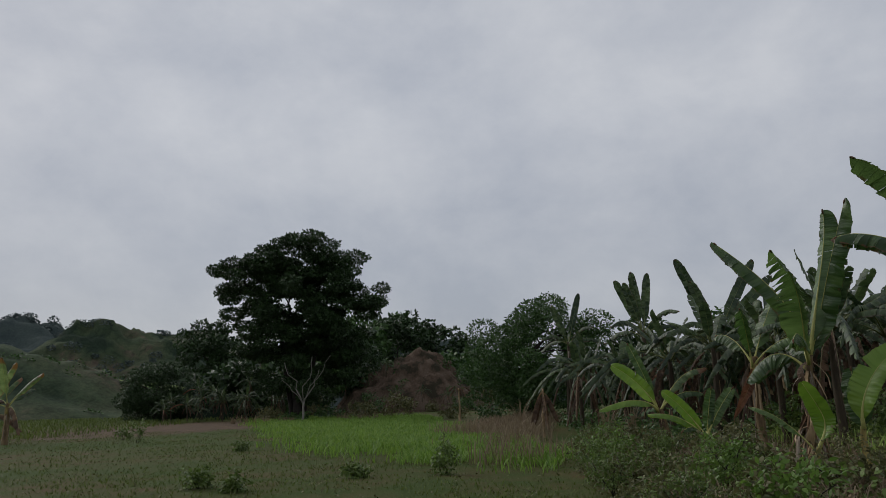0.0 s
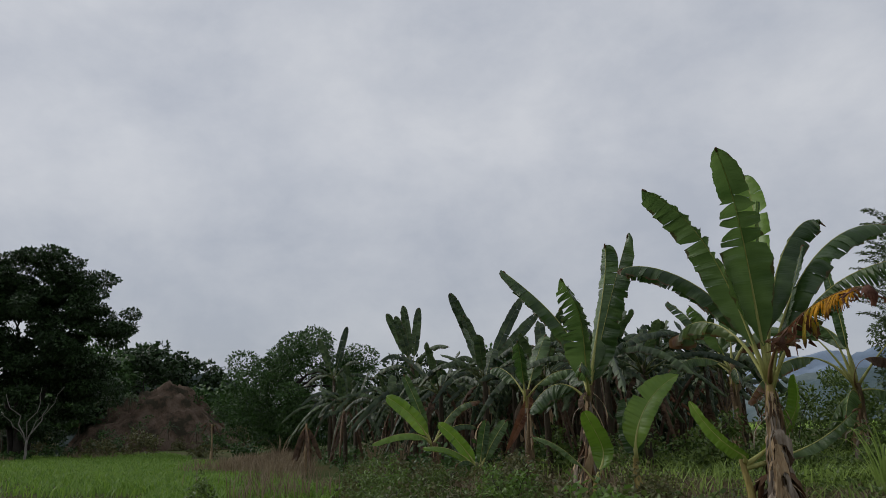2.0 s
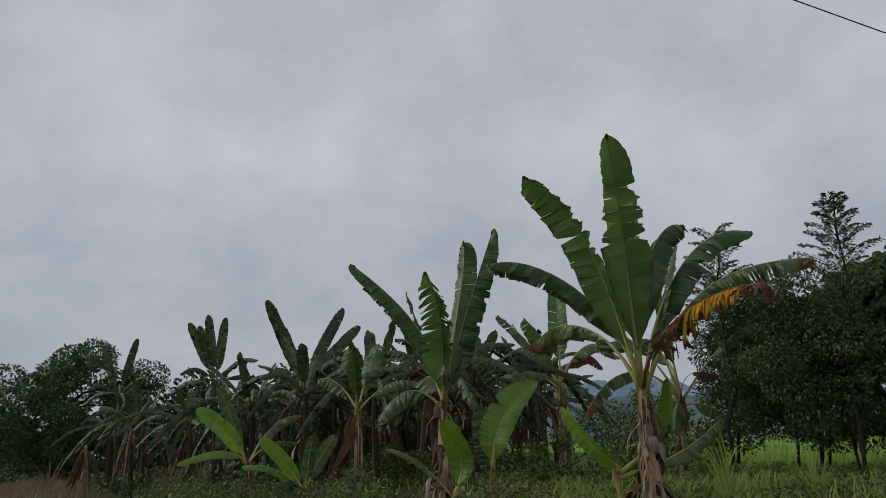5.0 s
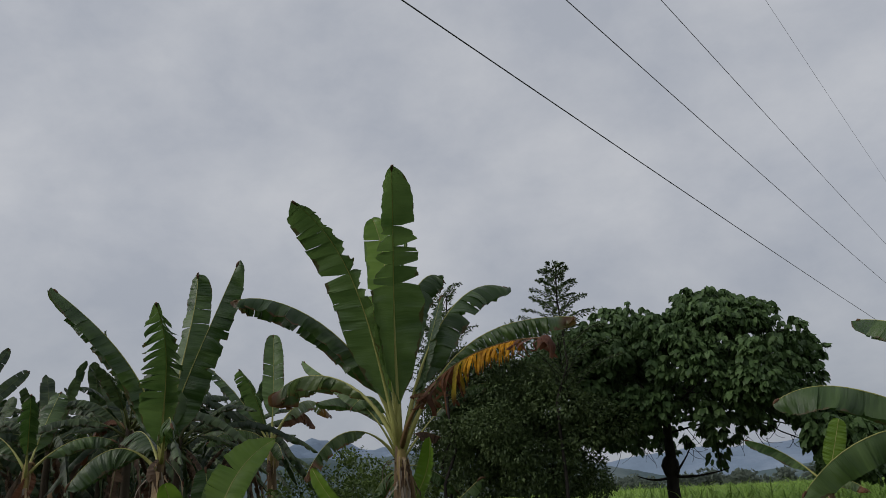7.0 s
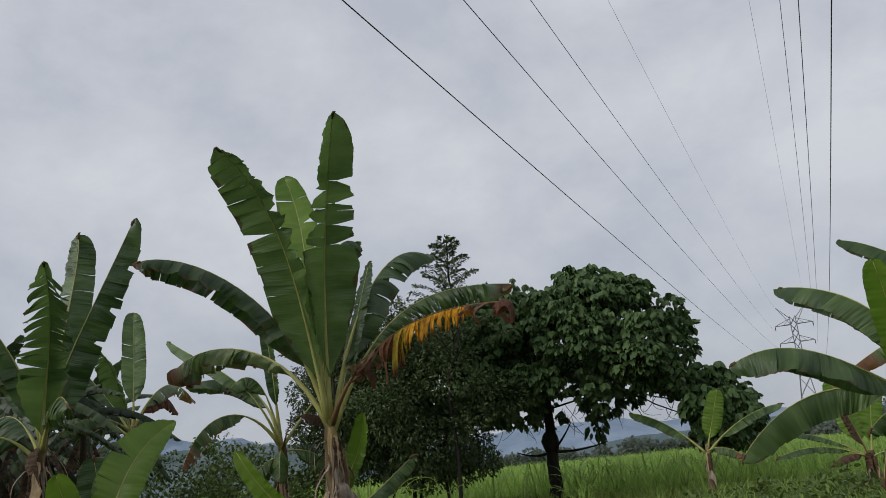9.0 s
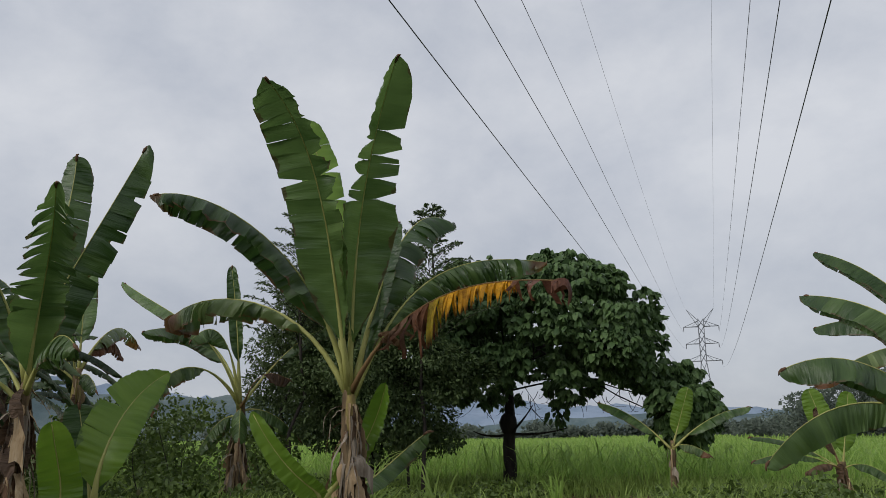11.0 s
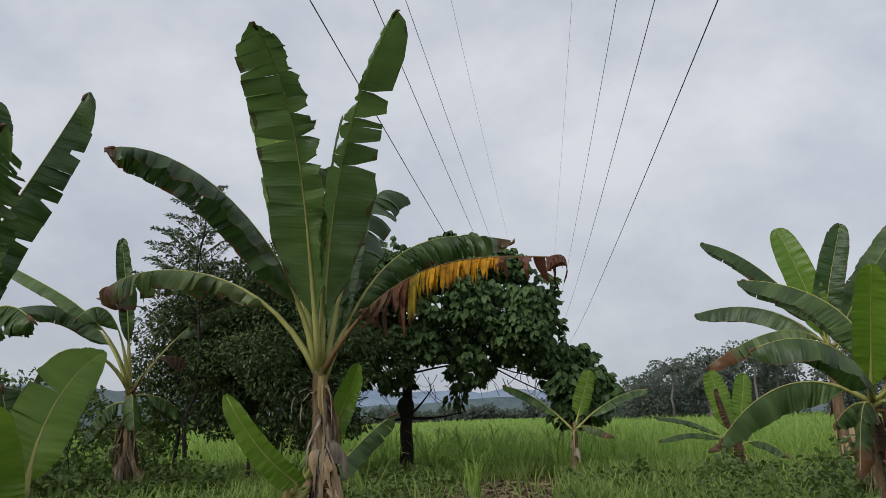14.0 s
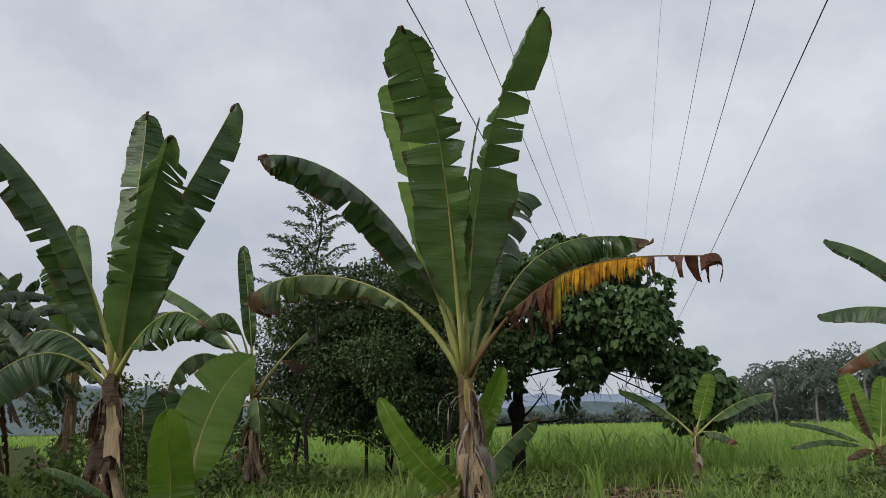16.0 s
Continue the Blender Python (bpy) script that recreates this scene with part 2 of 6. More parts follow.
M_SHRUB = foliage("shrub_leaves", (0.045, 0.078, 0.018), (0.145, 0.21, 0.048), 0.5, 0.25)
M_SHRUB_DULL = foliage("undergrowth_leaves", (0.048, 0.052, 0.02), (0.16, 0.158, 0.062), 0.6, 0.25)
# far trees and palms: leaves paled and greyed in place of haze
M_FARTREE_HAZED = foliage("haze_paled_far_leaves", (0.12, 0.15, 0.125), (0.2, 0.235, 0.185), 0.85, 0.5, 0.05, 0.35)
M_CANE = foliage("cane_blades", (0.2, 0.35, 0.06), (0.46, 0.64, 0.16), 0.5, 0.6)
M_WEED = foliage("weed_blades", (0.14, 0.225, 0.045), (0.38, 0.5, 0.13), 0.6, 0.5)
M_LAWN = foliage("meadow_blades", (0.075, 0.16, 0.022), (0.22, 0.35, 0.056), 0.6, 0.4)
M_LAWN_DULL = foliage("short_turf_blades", (0.055, 0.085, 0.018), (0.13, 0.165, 0.04), 0.7, 0.3)
M_DRYGRASS = foliage("dry_reddish_grass", (0.11, 0.08, 0.048), (0.28, 0.22, 0.14), 0.8, 0.3)
M_LITTER = foliage("dry_leaf_litter", (0.075, 0.046, 0.027), (0.34, 0.24, 0.15), 0.8, 0.1)
# woods on the far hills, leaf colour greyed to stand for haze
M_HAZETREE = foliage("haze_tinted_hill_woods", (0.06, 0.085, 0.085), (0.095, 0.12, 0.115), 0.8, 0.1)
M_STEEL = fibrous("galvanised_steel", [(0.16, 0.17, 0.19), (0.24, 0.25, 0.27)], (1, 1, 1), 0.6, 0.05)
M_WIRE = fibrous("cable_aluminium", [(0.05, 0.05, 0.055), (0.09, 0.09, 0.1)], (1, 1, 1), 0.5, 0.05)


def ground_material():
    m, t, b = mat("ground_earth_and_turf", 0.95, 0.1)
    tc = t.nodes.new("ShaderNodeTexCoord")
    o = tc.outputs["Object"]
    big = noise_node(t, 0.12, 5, o)
    mid = noise_node(t, 0.9, 6, o, 0.65)
    fine = noise_node(t, 14, 5, o, 0.7)
    f = math_node(t, "ADD", math_node(t, "MULTIPLY", big.outputs[0], 0.5), math_node(t, "MULTIPLY", mid.outputs[0], 0.5))
    turf = ramp_node(t, [(0.38, (0.115, 0.08, 0.038)), (0.46, (0.085, 0.085, 0.028)), (0.55, (0.055, 0.085, 0.018))])
    t.links.new(f, turf.inputs[0])
    c = mix_node(t, "MULTIPLY", 0.5, turf.outputs[0], fine.outputs["Color"])
    sep = t.nodes.new("ShaderNodeSeparateXYZ")
    t.links.new(o, sep.inputs[0])
    # the ploughed patch beyond the meadow
    wob = math_node(t, "MULTIPLY", math_node(t, "SUBTRACT", mid.outputs[0], 0.5), 3.0)
    fx = math_node(t, "MULTIPLY", math_node(t, "ADD", sep.outputs[0], 41.0), 0.075)
    fy = math_node(t, "MULTIPLY", math_node(t, "ADD", sep.outputs[1], 28.5), 0.1)
    far = math_node(t, "SQRT", math_node(t, "ADD", math_node(t, "MULTIPLY", fx, fx), math_node(t, "MULTIPLY", fy, fy)), 0)
    r = ramp_node(t, [(0.0, (1, 1, 1)), (0.85, (1, 1, 1)), (1.0, (0, 0, 0))])
    t.links.new(math_node(t, "ADD", far, math_node(t, "MULTIPLY", wob, 0.15)), r.inputs[0])
    soil = ramp_node(t, [(0.3, (0.05, 0.035, 0.024)), (0.7, (0.13, 0.088, 0.056))])
    t.links.new(mid.outputs[0], soil.inputs[0])
    c = mix_node(t, "MIX", r.outputs[0], c, soil.outputs[0])
    px = math_node(t, "MULTIPLY", math_node(t, "SUBTRACT", sep.outputs[0], 0.4), 0.42)
    py = math_node(t, "MULTIPLY", math_node(t, "SUBTRACT", sep.outputs[1], 6.2), 0.38)
    rr = math_node(t, "SQRT", math_node(t, "ADD", math_node(t, "MULTIPLY", px, px), math_node(t, "MULTIPLY", py, py)), 0)
    bare = ramp_node(t, [(0.7, (1, 1, 1)), (1.0, (0, 0, 0))])
    t.links.new(math_node(t, "ADD", rr, math_node(t, "MULTIPLY", wob, 0.2)), bare.inputs[0])
    c = mix_node(t, "MIX", bare.outputs[0], c, soil.outputs[0])
    t.links.new(c, b.inputs["Base Color"])
    bump_node(t, fine.outputs[0], b, 0.6, 0.05)
    return m


def earth_material(name, cols, scale=0.5, grain=0.8):
    m, t, b = mat(name, 0.95, 0.1)
    tc = t.nodes.new("ShaderNodeTexCoord")
    n = noise_node(t, scale, 7, tc.outputs["Object"], 0.65)
    r = ramp_node(t, [(0.42 + 0.17 * i / (len(cols) - 1), c) for i, c in enumerate(cols)])
    t.links.new(n.outputs[0], r.inputs[0])
    fine = noise_node(t, scale * 14, 6, tc.outputs["Object"], 0.7)
    fr = ramp_node(t, [(0.36, (0.5, 0.52, 0.55)), (0.62, (1.0, 1.0, 1.0))])
    t.links.new(fine.outputs[0], fr.inputs[0])
    tuft = noise_node(t, scale * 90, 3, tc.outputs["Object"], 0.7)
    tr = ramp_node(t, [(0.38, (0.45, 0.48, 0.5)), (0.6, (1.0, 1.0, 1.0))])
    t.links.new(tuft.outputs[0], tr.inputs[0])
    both = mix_node(t, "MULTIPLY", grain, r.outputs[0], fr.outputs[0])
    t.links.new(mix_node(t, "MULTIPLY", grain * 0.7, both, tr.outputs[0]), b.inputs["Base Color"])
    bump_node(t, fine.outputs[0], b, 0.7, 0.3)
    return m


M_GROUND = ground_material()
M_SOIL = earth_material("red_brown_soil", [(0.05, 0.044, 0.028), (0.12, 0.082, 0.058), (0.17, 0.125, 0.092)], 0.5, 0.5)
# pasture greens and browns, with a little haze dulled into the colours
M_HILL = earth_material("hill_pasture", [(0.03, 0.048, 0.03), (0.06, 0.085, 0.045), (0.085, 0.1, 0.055), (0.14, 0.105, 0.078)], 0.022)
M_HILLDARK = earth_material("hill_woods", [(0.05, 0.068, 0.066), (0.07, 0.09, 0.082)], 0.05, 0.5)
# backdrop hills: air haze is painted into these pale bluish base colours
M_FARHILL_HAZED = earth_material("haze_blue_hills", [(0.20, 0.26, 0.34), (0.26, 0.32, 0.41)], 0.004, 0.15)
M_NEARHILL_HAZED = earth_material("haze_green_hills", [(0.10, 0.14, 0.15), (0.16, 0.20, 0.20)], 0.01, 0.3)
M_FIELD = earth_material("young_crop_field", [(0.15, 0.22, 0.06), (0.22, 0.29, 0.08)], 0.08, 0.4)

# ---- helpers for building ----


def smooth(a, b, x):
    x = min(1.0, max(0.0, (x - a) / (b - a)))
    return x * x * (3 - 2 * x)


def ground_z(x, y):
    """Height of the ground: the plantation stands on a low bank beside the track."""
    z = 0.4 * smooth(-4.4, -1.8, y) * smooth(-16, -9, x)
    z += 0.05 * noise.noise((x * 0.35, y * 0.35, 0)) * smooth(600, 200, math.hypot(x, y))
    return z


def mesh_object(name, verts, faces, material, parent=None, uvs=None, flat=False):
    me = bpy.data.meshes.new(name)
    me.from_pydata([tuple(v) for v in verts], [], faces)
    if uvs is not None:
        layer = me.uv_layers.new(name="UVMap")
        idx = np.empty(len(me.loops), dtype=np.int32)
        me.loops.foreach_get("vertex_index", idx)
        layer.data.foreach_set("uv", np.asarray(uvs, dtype=np.float32)[idx].ravel())
    me.materials.append(material)
    if not flat:
        me.polygons.foreach_set("use_smooth", [True] * len(me.polygons))
    me.update()
    ob = new(name, me)
    if parent is not None:
        ob.parent = parent
    return ob


def empty(name, x, y, z):
    e = new(name)
    e.empty_display_size = 0.2
    e.location = (x, y, z)
    return e


def tube(points, radii, sides=8, close=True):
    """Verts and faces of a tapered tube along points."""
    pts = [Vector(p) for p in points]
    verts, faces = [], []
    ref = Vector((0.31, 0.95, 0.1))
    for i, p in enumerate(pts):
        d = (pts[min(i + 1, len(pts) - 1)] - pts[max(i - 1, 0)]).normalized()
        a = d.cross(ref)
        if a.length < 0.05:
            a = d.cross(Vector((1, 0, 0)))
        a.normalize()
        b = d.cross(a)
        for k in range(sides):
            an = 2 * math.pi * k / sides
            verts.append(p + (a * math.cos(an) + b * math.sin(an)) * radii[i])
    for i in range(len(pts) - 1):
        for k in range(sides):
            k2 = (k + 1) % sides
            faces.append((i * sides + k, i * sides + k2, (i + 1) * sides + k2, (i + 1) * sides + k))
    if close:
        faces.append(tuple(reversed(range(sides))))
        n = (len(pts) - 1) * sides
        faces.append(tuple(n + k for k in range(sides)))
    return verts, faces


def join(parts):
    verts, faces = [], []
    for v, f in parts:
        o = len(verts)
        verts += list(v)
        faces += [tuple(i + o for i in q) for q in f]
    return verts, faces


def bezier(p0, c, p1, s):
    return p0 * (1 - s) ** 2 + c * (2 * s * (1 - s)) + p1 * s * s


# ---- banana plants ----
def cubic(c, s):
    a, b, d, e = c
    return a * (1 - s) ** 3 + b * (3 * s * (1 - s) ** 2) + d * (3 * s * s * (1 - s)) + e * s ** 3


def cubic_way(c, s):
    a, b, d, e = c
    return ((b - a) * (1 - s) ** 2 + (d - b) * (2 * s * (1 - s)) + (e - d) * s * s).normalized()


def profile(stops, u):
    for (ua, wa), (ub, wb) in zip(stops, stops[1:]):
        if u <= ub:
            f = max(0.0, (u - ua) / (ub - ua))
            return wa + (wb - wa) * f
    return stops[-1][1]


TAPER = ((0, 0.06), (0.06, 0.55), (0.14, 0.85), (0.28, 1.0), (0.5, 1.0), (0.68, 0.88), (0.82, 0.66), (0.92, 0.42), (0.97, 0.22), (1.0, 0.03))
FULL = ((0, 0.06), (0.05, 0.5), (0.12, 0.8), (0.22, 0.97), (0.4, 1.0), (0.7, 0.95), (0.86, 0.8), (0.94, 0.62), (0.985, 0.38), (1.0, 0.12))


def torn_leaf(parent, ctrl, one, two, look_of=None, rib_of=None, petiole=0.16, seed=0, strips=16, torn=(0.3, 0.95), gaps=((), ()), shapes=(FULL, FULL), bend=30, pleat=1.0, ragged=0.0, dry_tip=True, swing=1.0, slit=0.0, thick=0.034, side=None, face=None, coarse=False):
    """A leaf along a cubic midrib: each half (width, angle round the midrib) is split by the wind into strips.
    gaps: places where a tear stands open, for each half; torn: stretch with fine tears; bend: degrees each half curves down."""
    rnd = random.Random(seed)
    c = [Vector(p) for p in ctrl]
    chord = c[3] - c[0]
    flat = Vector((chord.x, chord.y, 0))
    side0 = side or (chord.cross(Vector(face)).normalized() if face else flat.normalized().cross(Vector((0, 0, 1))))
    length = sum((cubic(c, (i + 1) / 20) - cubic(c, i / 20)).length for i in range(20)) * (1 - petiole)
    verts, faces, uvs = [], [], []
    for (width, angle), wide, stops, sg in ((one, gaps[0], shapes[0], 1), (two, gaps[1], shapes[1], -1)):
        lo, hi = torn
        cuts = {0.0, 1.0, *wide}
        step = (hi - lo) / max(1, strips)
        for i in range(strips):
            q = lo + step * (i + rnd.uniform(0.1, 0.9))
            if all(abs(q - g) > 0.55 * step for g in cuts):
                cuts.add(q)
        cuts = sorted(cuts)
        sense = 1 if math.cos(radians(angle)) > 0 else -1
        for nth, (ua, ub) in enumerate(zip(cuts, cuts[1:])):
            n = max(2, round((ub - ua) * (16 if coarse else 90)))
            last = ub > 0.999
            opened = ua in wide
            closing = ub in wide
            span = (ub - ua) * length
            small = span < 0.3
            turn = radians(rnd.uniform(-5, 5)) * swing if small else 0.0
            tilt = (rnd.choice((-1, 1)) if rnd.random() < 0.3 else (1 if nth % 2 else -1)) * rnd.uniform(0.15, 0.4) * pleat if small else rnd.uniform(-0.06, 0.06)
            belly = rnd.uniform(0.02, 0.1) * min(span, 0.25) * pleat
            hang = rnd.uniform(-11, 7) * swing * (1 if small else 0.3)
            root = rnd.uniform(0.1, 0.5) if opened or closing else rnd.uniform(0.3, 0.8)
            lap = rnd.choice((0.014, 0.01, 0.008, 0.005, -0.004)) * min(1.0, span / 0.06) - slit
            short = 1 - ragged * rnd.random() - (rnd.uniform(0, 0.05) if small else 0)
            mid = profile(stops, 0.5 * (ua + ub))
            rows = 4 if coarse else 6
            o = len(verts)
            for j in range(n + 1):
                f = j / n
                u = ua + (ub - ua) * f
                s = petiole + (1 - petiole) * u
                p, d = cubic(c, s), cubic_way(c, s)
                side = (side0 - d * side0.dot(d)).normalized()
                up = side.cross(d)
                hw = profile(stops, u)
                if small and not last and ua > 0.02:
                    hw = 0.55 * hw + 0.45 * mid
                hw *= width * short
                x = y = z = 0.0
                for k in range(rows):
                    v = k / (rows - 1)
                    loose = max(0.0, v - root) / (1 - root)
                    an = radians(angle - sense * (bend * (v - 0.5) + -hang * loose))
                    if k:
                        y += math.cos(an) * hw / (rows - 1)
                        z += math.sin(an) * hw / (rows - 1)
                    nrm = side * -math.sin(an) + up * math.cos(an)
                    across = (f - 0.5) * span
                    e = p + side * y + up * z + nrm * (across * tilt * min(1.0, 1.6 * v) + belly * v * (1 - (2 * f - 1) ** 2) + (0.0045 * math.sin(u * length * 105 + 2 * sg + 2 * v) + 0.006 * math.sin(u * length * 41 + 3 * v + seed) + 0.004 * math.sin(u * length * 230)) * v - 0.03 * width * max(0.0, v - 0.75) * 4 * (1 + math.sin(u * 23 + seed)))
                    gape = 0.0
                    if opened:
                        gape += 0.3 * (1 - f) * min(span, 0.16) * loose
                    if closing:
                        gape -= 0.3 * f * min(span, 0.16) * loose
                    if small and not (opened or closing):
                        gape += (f - 0.5) * 2 * lap * v
                    e += d * (turn * hw * loose + gape + 0.2 * hw * v * (1 - 0.6 * u))
                    verts.append(e)
                    uvs.append((u, sg * v))
            for j in range(n):
                for k in range(rows - 1):
                    i = o + j * rows + k
                    q = (i, i + 1, i + 1 + rows, i + rows)
                    faces.append(q if sg * sense > 0 else q[::-1])
    leaf = mesh_object("leaf", verts, faces, look_of or M_LEAF, parent, uvs)
    n = 6 if coarse else 16
    pts = [cubic(c, min(0.99, i / n)) for i in range(n + 1)]
    rad = [max(0.0035, thick * (1 - 0.7 * min(1.0, i / (0.4 * n))) * (1 - i / n) ** 0.6) for i in range(n + 1)]
    mesh_object("midrib", *tube(pts, rad, 4 if coarse else 7), rib_of or M_RIB, leaf)
    if dry_tip and not coarse and look_of is not M_LEAF_YOUNG:
        e, d = cubic(c, 0.99), cubic_way(c, 0.99)
        mesh_object("dry_tip", *tube([e - d * 0.04, e, e + d * 0.03 + Vector((0.008, 0, -0.004)), e + d * 0.055 + Vector((0.02, 0.01, -0.02))], [0.01, 0.016, 0.012, 0.004], 6), M_STRAW_DARK, leaf)
    return leaf


def plain_leaf(parent, start, tip, arch=0.1, width=0.45, tears=8, fold=15, lean=0.0, face=None, petiole=0.2, calm=1.0, **kw):
    """A leaf from its tip alone. arch: rise of the stalk over its chord; fold: degrees the halves stand up, or hang if negative."""
    p0, p1 = Vector(start), Vector(tip)
    chord = p1 - p0
    c = p0 + chord * (0.5 + lean) + Vector((0, 0, arch * chord.length))
    side = None
    if face is not None:
        side = chord.cross(Vector(face)).normalized()
        if fold < 0 and side.cross(chord).z < 0:
            side = -side
    elif Vector((chord.x, chord.y, 0)).length < 0.05:
        side = Vector((1, 0, 0))
    bend = 24 if fold >= 0 else 44
    an = fold - 0.5 * bend
    torn_leaf(parent, (p0, p0 + (c - p0) * (2 / 3), p1 + (c - p1) * (2 / 3), p1), (width * 0.5, an), (width * 0.5, 180 - an), petiole=petiole, strips=tears, torn=(0.1, 0.95) if tears > 6 else (0.3, 0.9), bend=bend, pleat=0.35 if tears < 4 else 0.7, swing=calm, side=side, thick=0.028 if width > 0.3 else 0.016, **kw)


def dying_leaf(parent, ctrl, seed):
    """A dying leaf hung like a curtain from its stalk: brown shreds at both ends, an orange fringe between."""
    rnd = random.Random(seed)
    c = [Vector(p) for p in ctrl]
    p1 = c[3]
    chord = p1 - c[0]
    out = Vector((chord.x, chord.y, 0)).normalized().cross(Vector((0, 0, 1)))
    verts, faces, uvs = [], [], []
    for sg in (1, -1):
        u = 0.0
        while u < 0.995:
            wide = rnd.choice((0.008, 0.012, 0.02, 0.03)) * rnd.uniform(0.7, 1.2) if 0.3 < u < 0.8 else rnd.uniform(0.012, 0.045)
            ub = min(1.0, u + wide)
            m = 0.5 * (u + ub)
            shred = 1 - smooth(0.24, 0.36, m) + smooth(0.78, 0.82, m)
            ln = 0.2 * (0.4 + 0.9 * rnd.random()) + 0.2 * shred * rnd.random() ** 1.5 + (0.2 if 0.29 < m < 0.36 else 0)
            ln *= smooth(-0.03, 0.16, m) * (1 - 0.45 * smooth(0.5, 1.0, m))
            if sg < 0:
                ln *= 0.8
            if (m > 0.8 and rnd.random() < 0.55) or (shred > 0.5 and rnd.random() < 0.12):
                u = ub
                continue
            tw = rnd.uniform(-0.9, 0.9) * shred + rnd.uniform(-0.15, 0.15)
            flare = rnd.uniform(0.02, 0.1) + 0.16 * shred * rnd.random()
            join_at = rnd.uniform(0.4, 0.85) if shred < 0.5 else rnd.uniform(0.05, 0.4)
            rows = 7
            o = len(verts)
            for k in range(rows):
                v = k / (rows - 1)
                free = max(0.0, v - join_at) / (1 - join_at)
                for q, uu in ((-1, u), (0, m), (1, ub)):
                    s = 0.2 + 0.8 * uu
                    p, d = cubic(c, s), cubic_way(c, s)
                    mp = cubic(c, 0.2 + 0.8 * m)
                    p = p.lerp(mp, (0.6 if shred > 0.5 else 0.9) * free)
                    fold_out = (0.018 + 0.06 * min(1.0, shred)) * math.sin(m * 90 + seed + (5 * v if shred > 0.5 else 0)) * v + 0.03 * min(1.0, shred) * math.sin(11 * v + 40 * uu) * v
                    w = Vector((0, 0, -ln * v - rnd.uniform(0, 0.02) * v)) + out * sg * (flare * math.sin(min(1.0, v * 1.3) * 1.57) + fold_out + 0.05 * tw * v * q + (0.012 if q == 0 else 0) * v)
                    verts.append(p + w + d * tw * 0.06 * free * v)
                    uvs.append((m, sg * v))
            for k in range(rows - 1):
                for q in range(2):
                    i = o + 3 * k + q
                    faces.append((i, i + 1, i + 4, i + 3))
            u = ub
    leaf = mesh_object("leaf", verts, faces, M_LEAF_DYING, parent, uvs)
    n = 14
    pts = [cubic(c, i / n) for i in range(n + 1)]
    pts += [p1 + chord.normalized() * 0.05 + Vector((0, 0, -0.03)), p1 + chord.normalized() * 0.07 + Vector((0, 0, -0.12))]
    rad = [max(0.006, 0.032 * (1 - 0.72 * min(1.0, i / (0.32 * n))) * (1 - i / n) ** 0.7) for i in range(n + 1)] + [0.005, 0.002]
    mesh_object("midrib", *tube(pts, rad, 6), M_RIB_DRY, leaf)
    # the curled brown tip
    verts, faces, uvs = [], [], []
    d = Vector((chord.x, chord.y, 0)).normalized()
    for i in range(9):
        s = i / 8
        p = p1 + d * (0.16 * math.sin(s * 2.2) - 0.06) + Vector((0, 0, 0.05 * math.sin(s * 3) - 0.2 * s * s))
        for k in range(5):
            v = (k - 2) / 2
            w = 0.075 * math.sin(0.35 + 2.5 * s) * (1 + 0.2 * math.sin(7 * s + k))
            verts.append(p + out * v * w + Vector((0, 0, -0.09 * abs(v) * (1.2 - s))))
            uvs.append((0.9 + 0.1 * s, v))
    for i in range(8):
        for k in range(4):
            faces.append((i * 5 + k, i * 5 + k + 1, i * 5 + k + 6, i * 5 + k + 5))
    mesh_object("curled_tip", verts, faces, M_LEAF_DYING, leaf, uvs)
    return leaf


def pseudostem(parent, crown, radius, seed, material=None):
    """The stem of leaf sheaths: swollen foot, ridged sides, a little crooked."""
    rnd = random.Random(seed)
    n, sides = 16, 14
    verts, faces = [], []
    ph = rnd.random() * 6
    for i in range(n + 1):
        s = i / n
        c = Vector((crown[0] * s, crown[1] * s, crown[2] * s)) + Vector((math.sin(s * 5 + ph), math.cos(s * 4 + ph), 0)) * 0.02
        for k in range(sides):
            a = 2 * math.pi * k / sides
            r = radius * (1.1 - 0.5 * s) * (1 + 0.08 * math.sin(3 * a + 9 * s + ph) + 0.06 * math.sin(7 * a + ph * 2 - 14 * s))
            verts.append(c + Vector((math.cos(a) * r, math.sin(a) * r, -0.06 if i == 0 else 0)))
    for i in range(n):
        for k in range(sides):
            k2 = (k + 1) % sides
            faces.append((i * sides + k, i * sides + k2, (i + 1) * sides + k2, (i + 1) * sides + k))
    faces.append(tuple(n * sides + k for k in range(sides)))
    stem = mesh_object("pseudostem", verts, faces, material or M_STEM, parent)
    if radius > 0.07 and material is None:
        top = Vector(crown)
        pts = [top * (1 - 0.27 + 0.055 * k) for k in range(6)]
        mesh_object("leaf_sheath", *tube(pts, [radius * q for q in (0.83, 0.84, 0.8, 0.72, 0.6, 0.36)], 12), M_SHEATH, stem)
    return stem


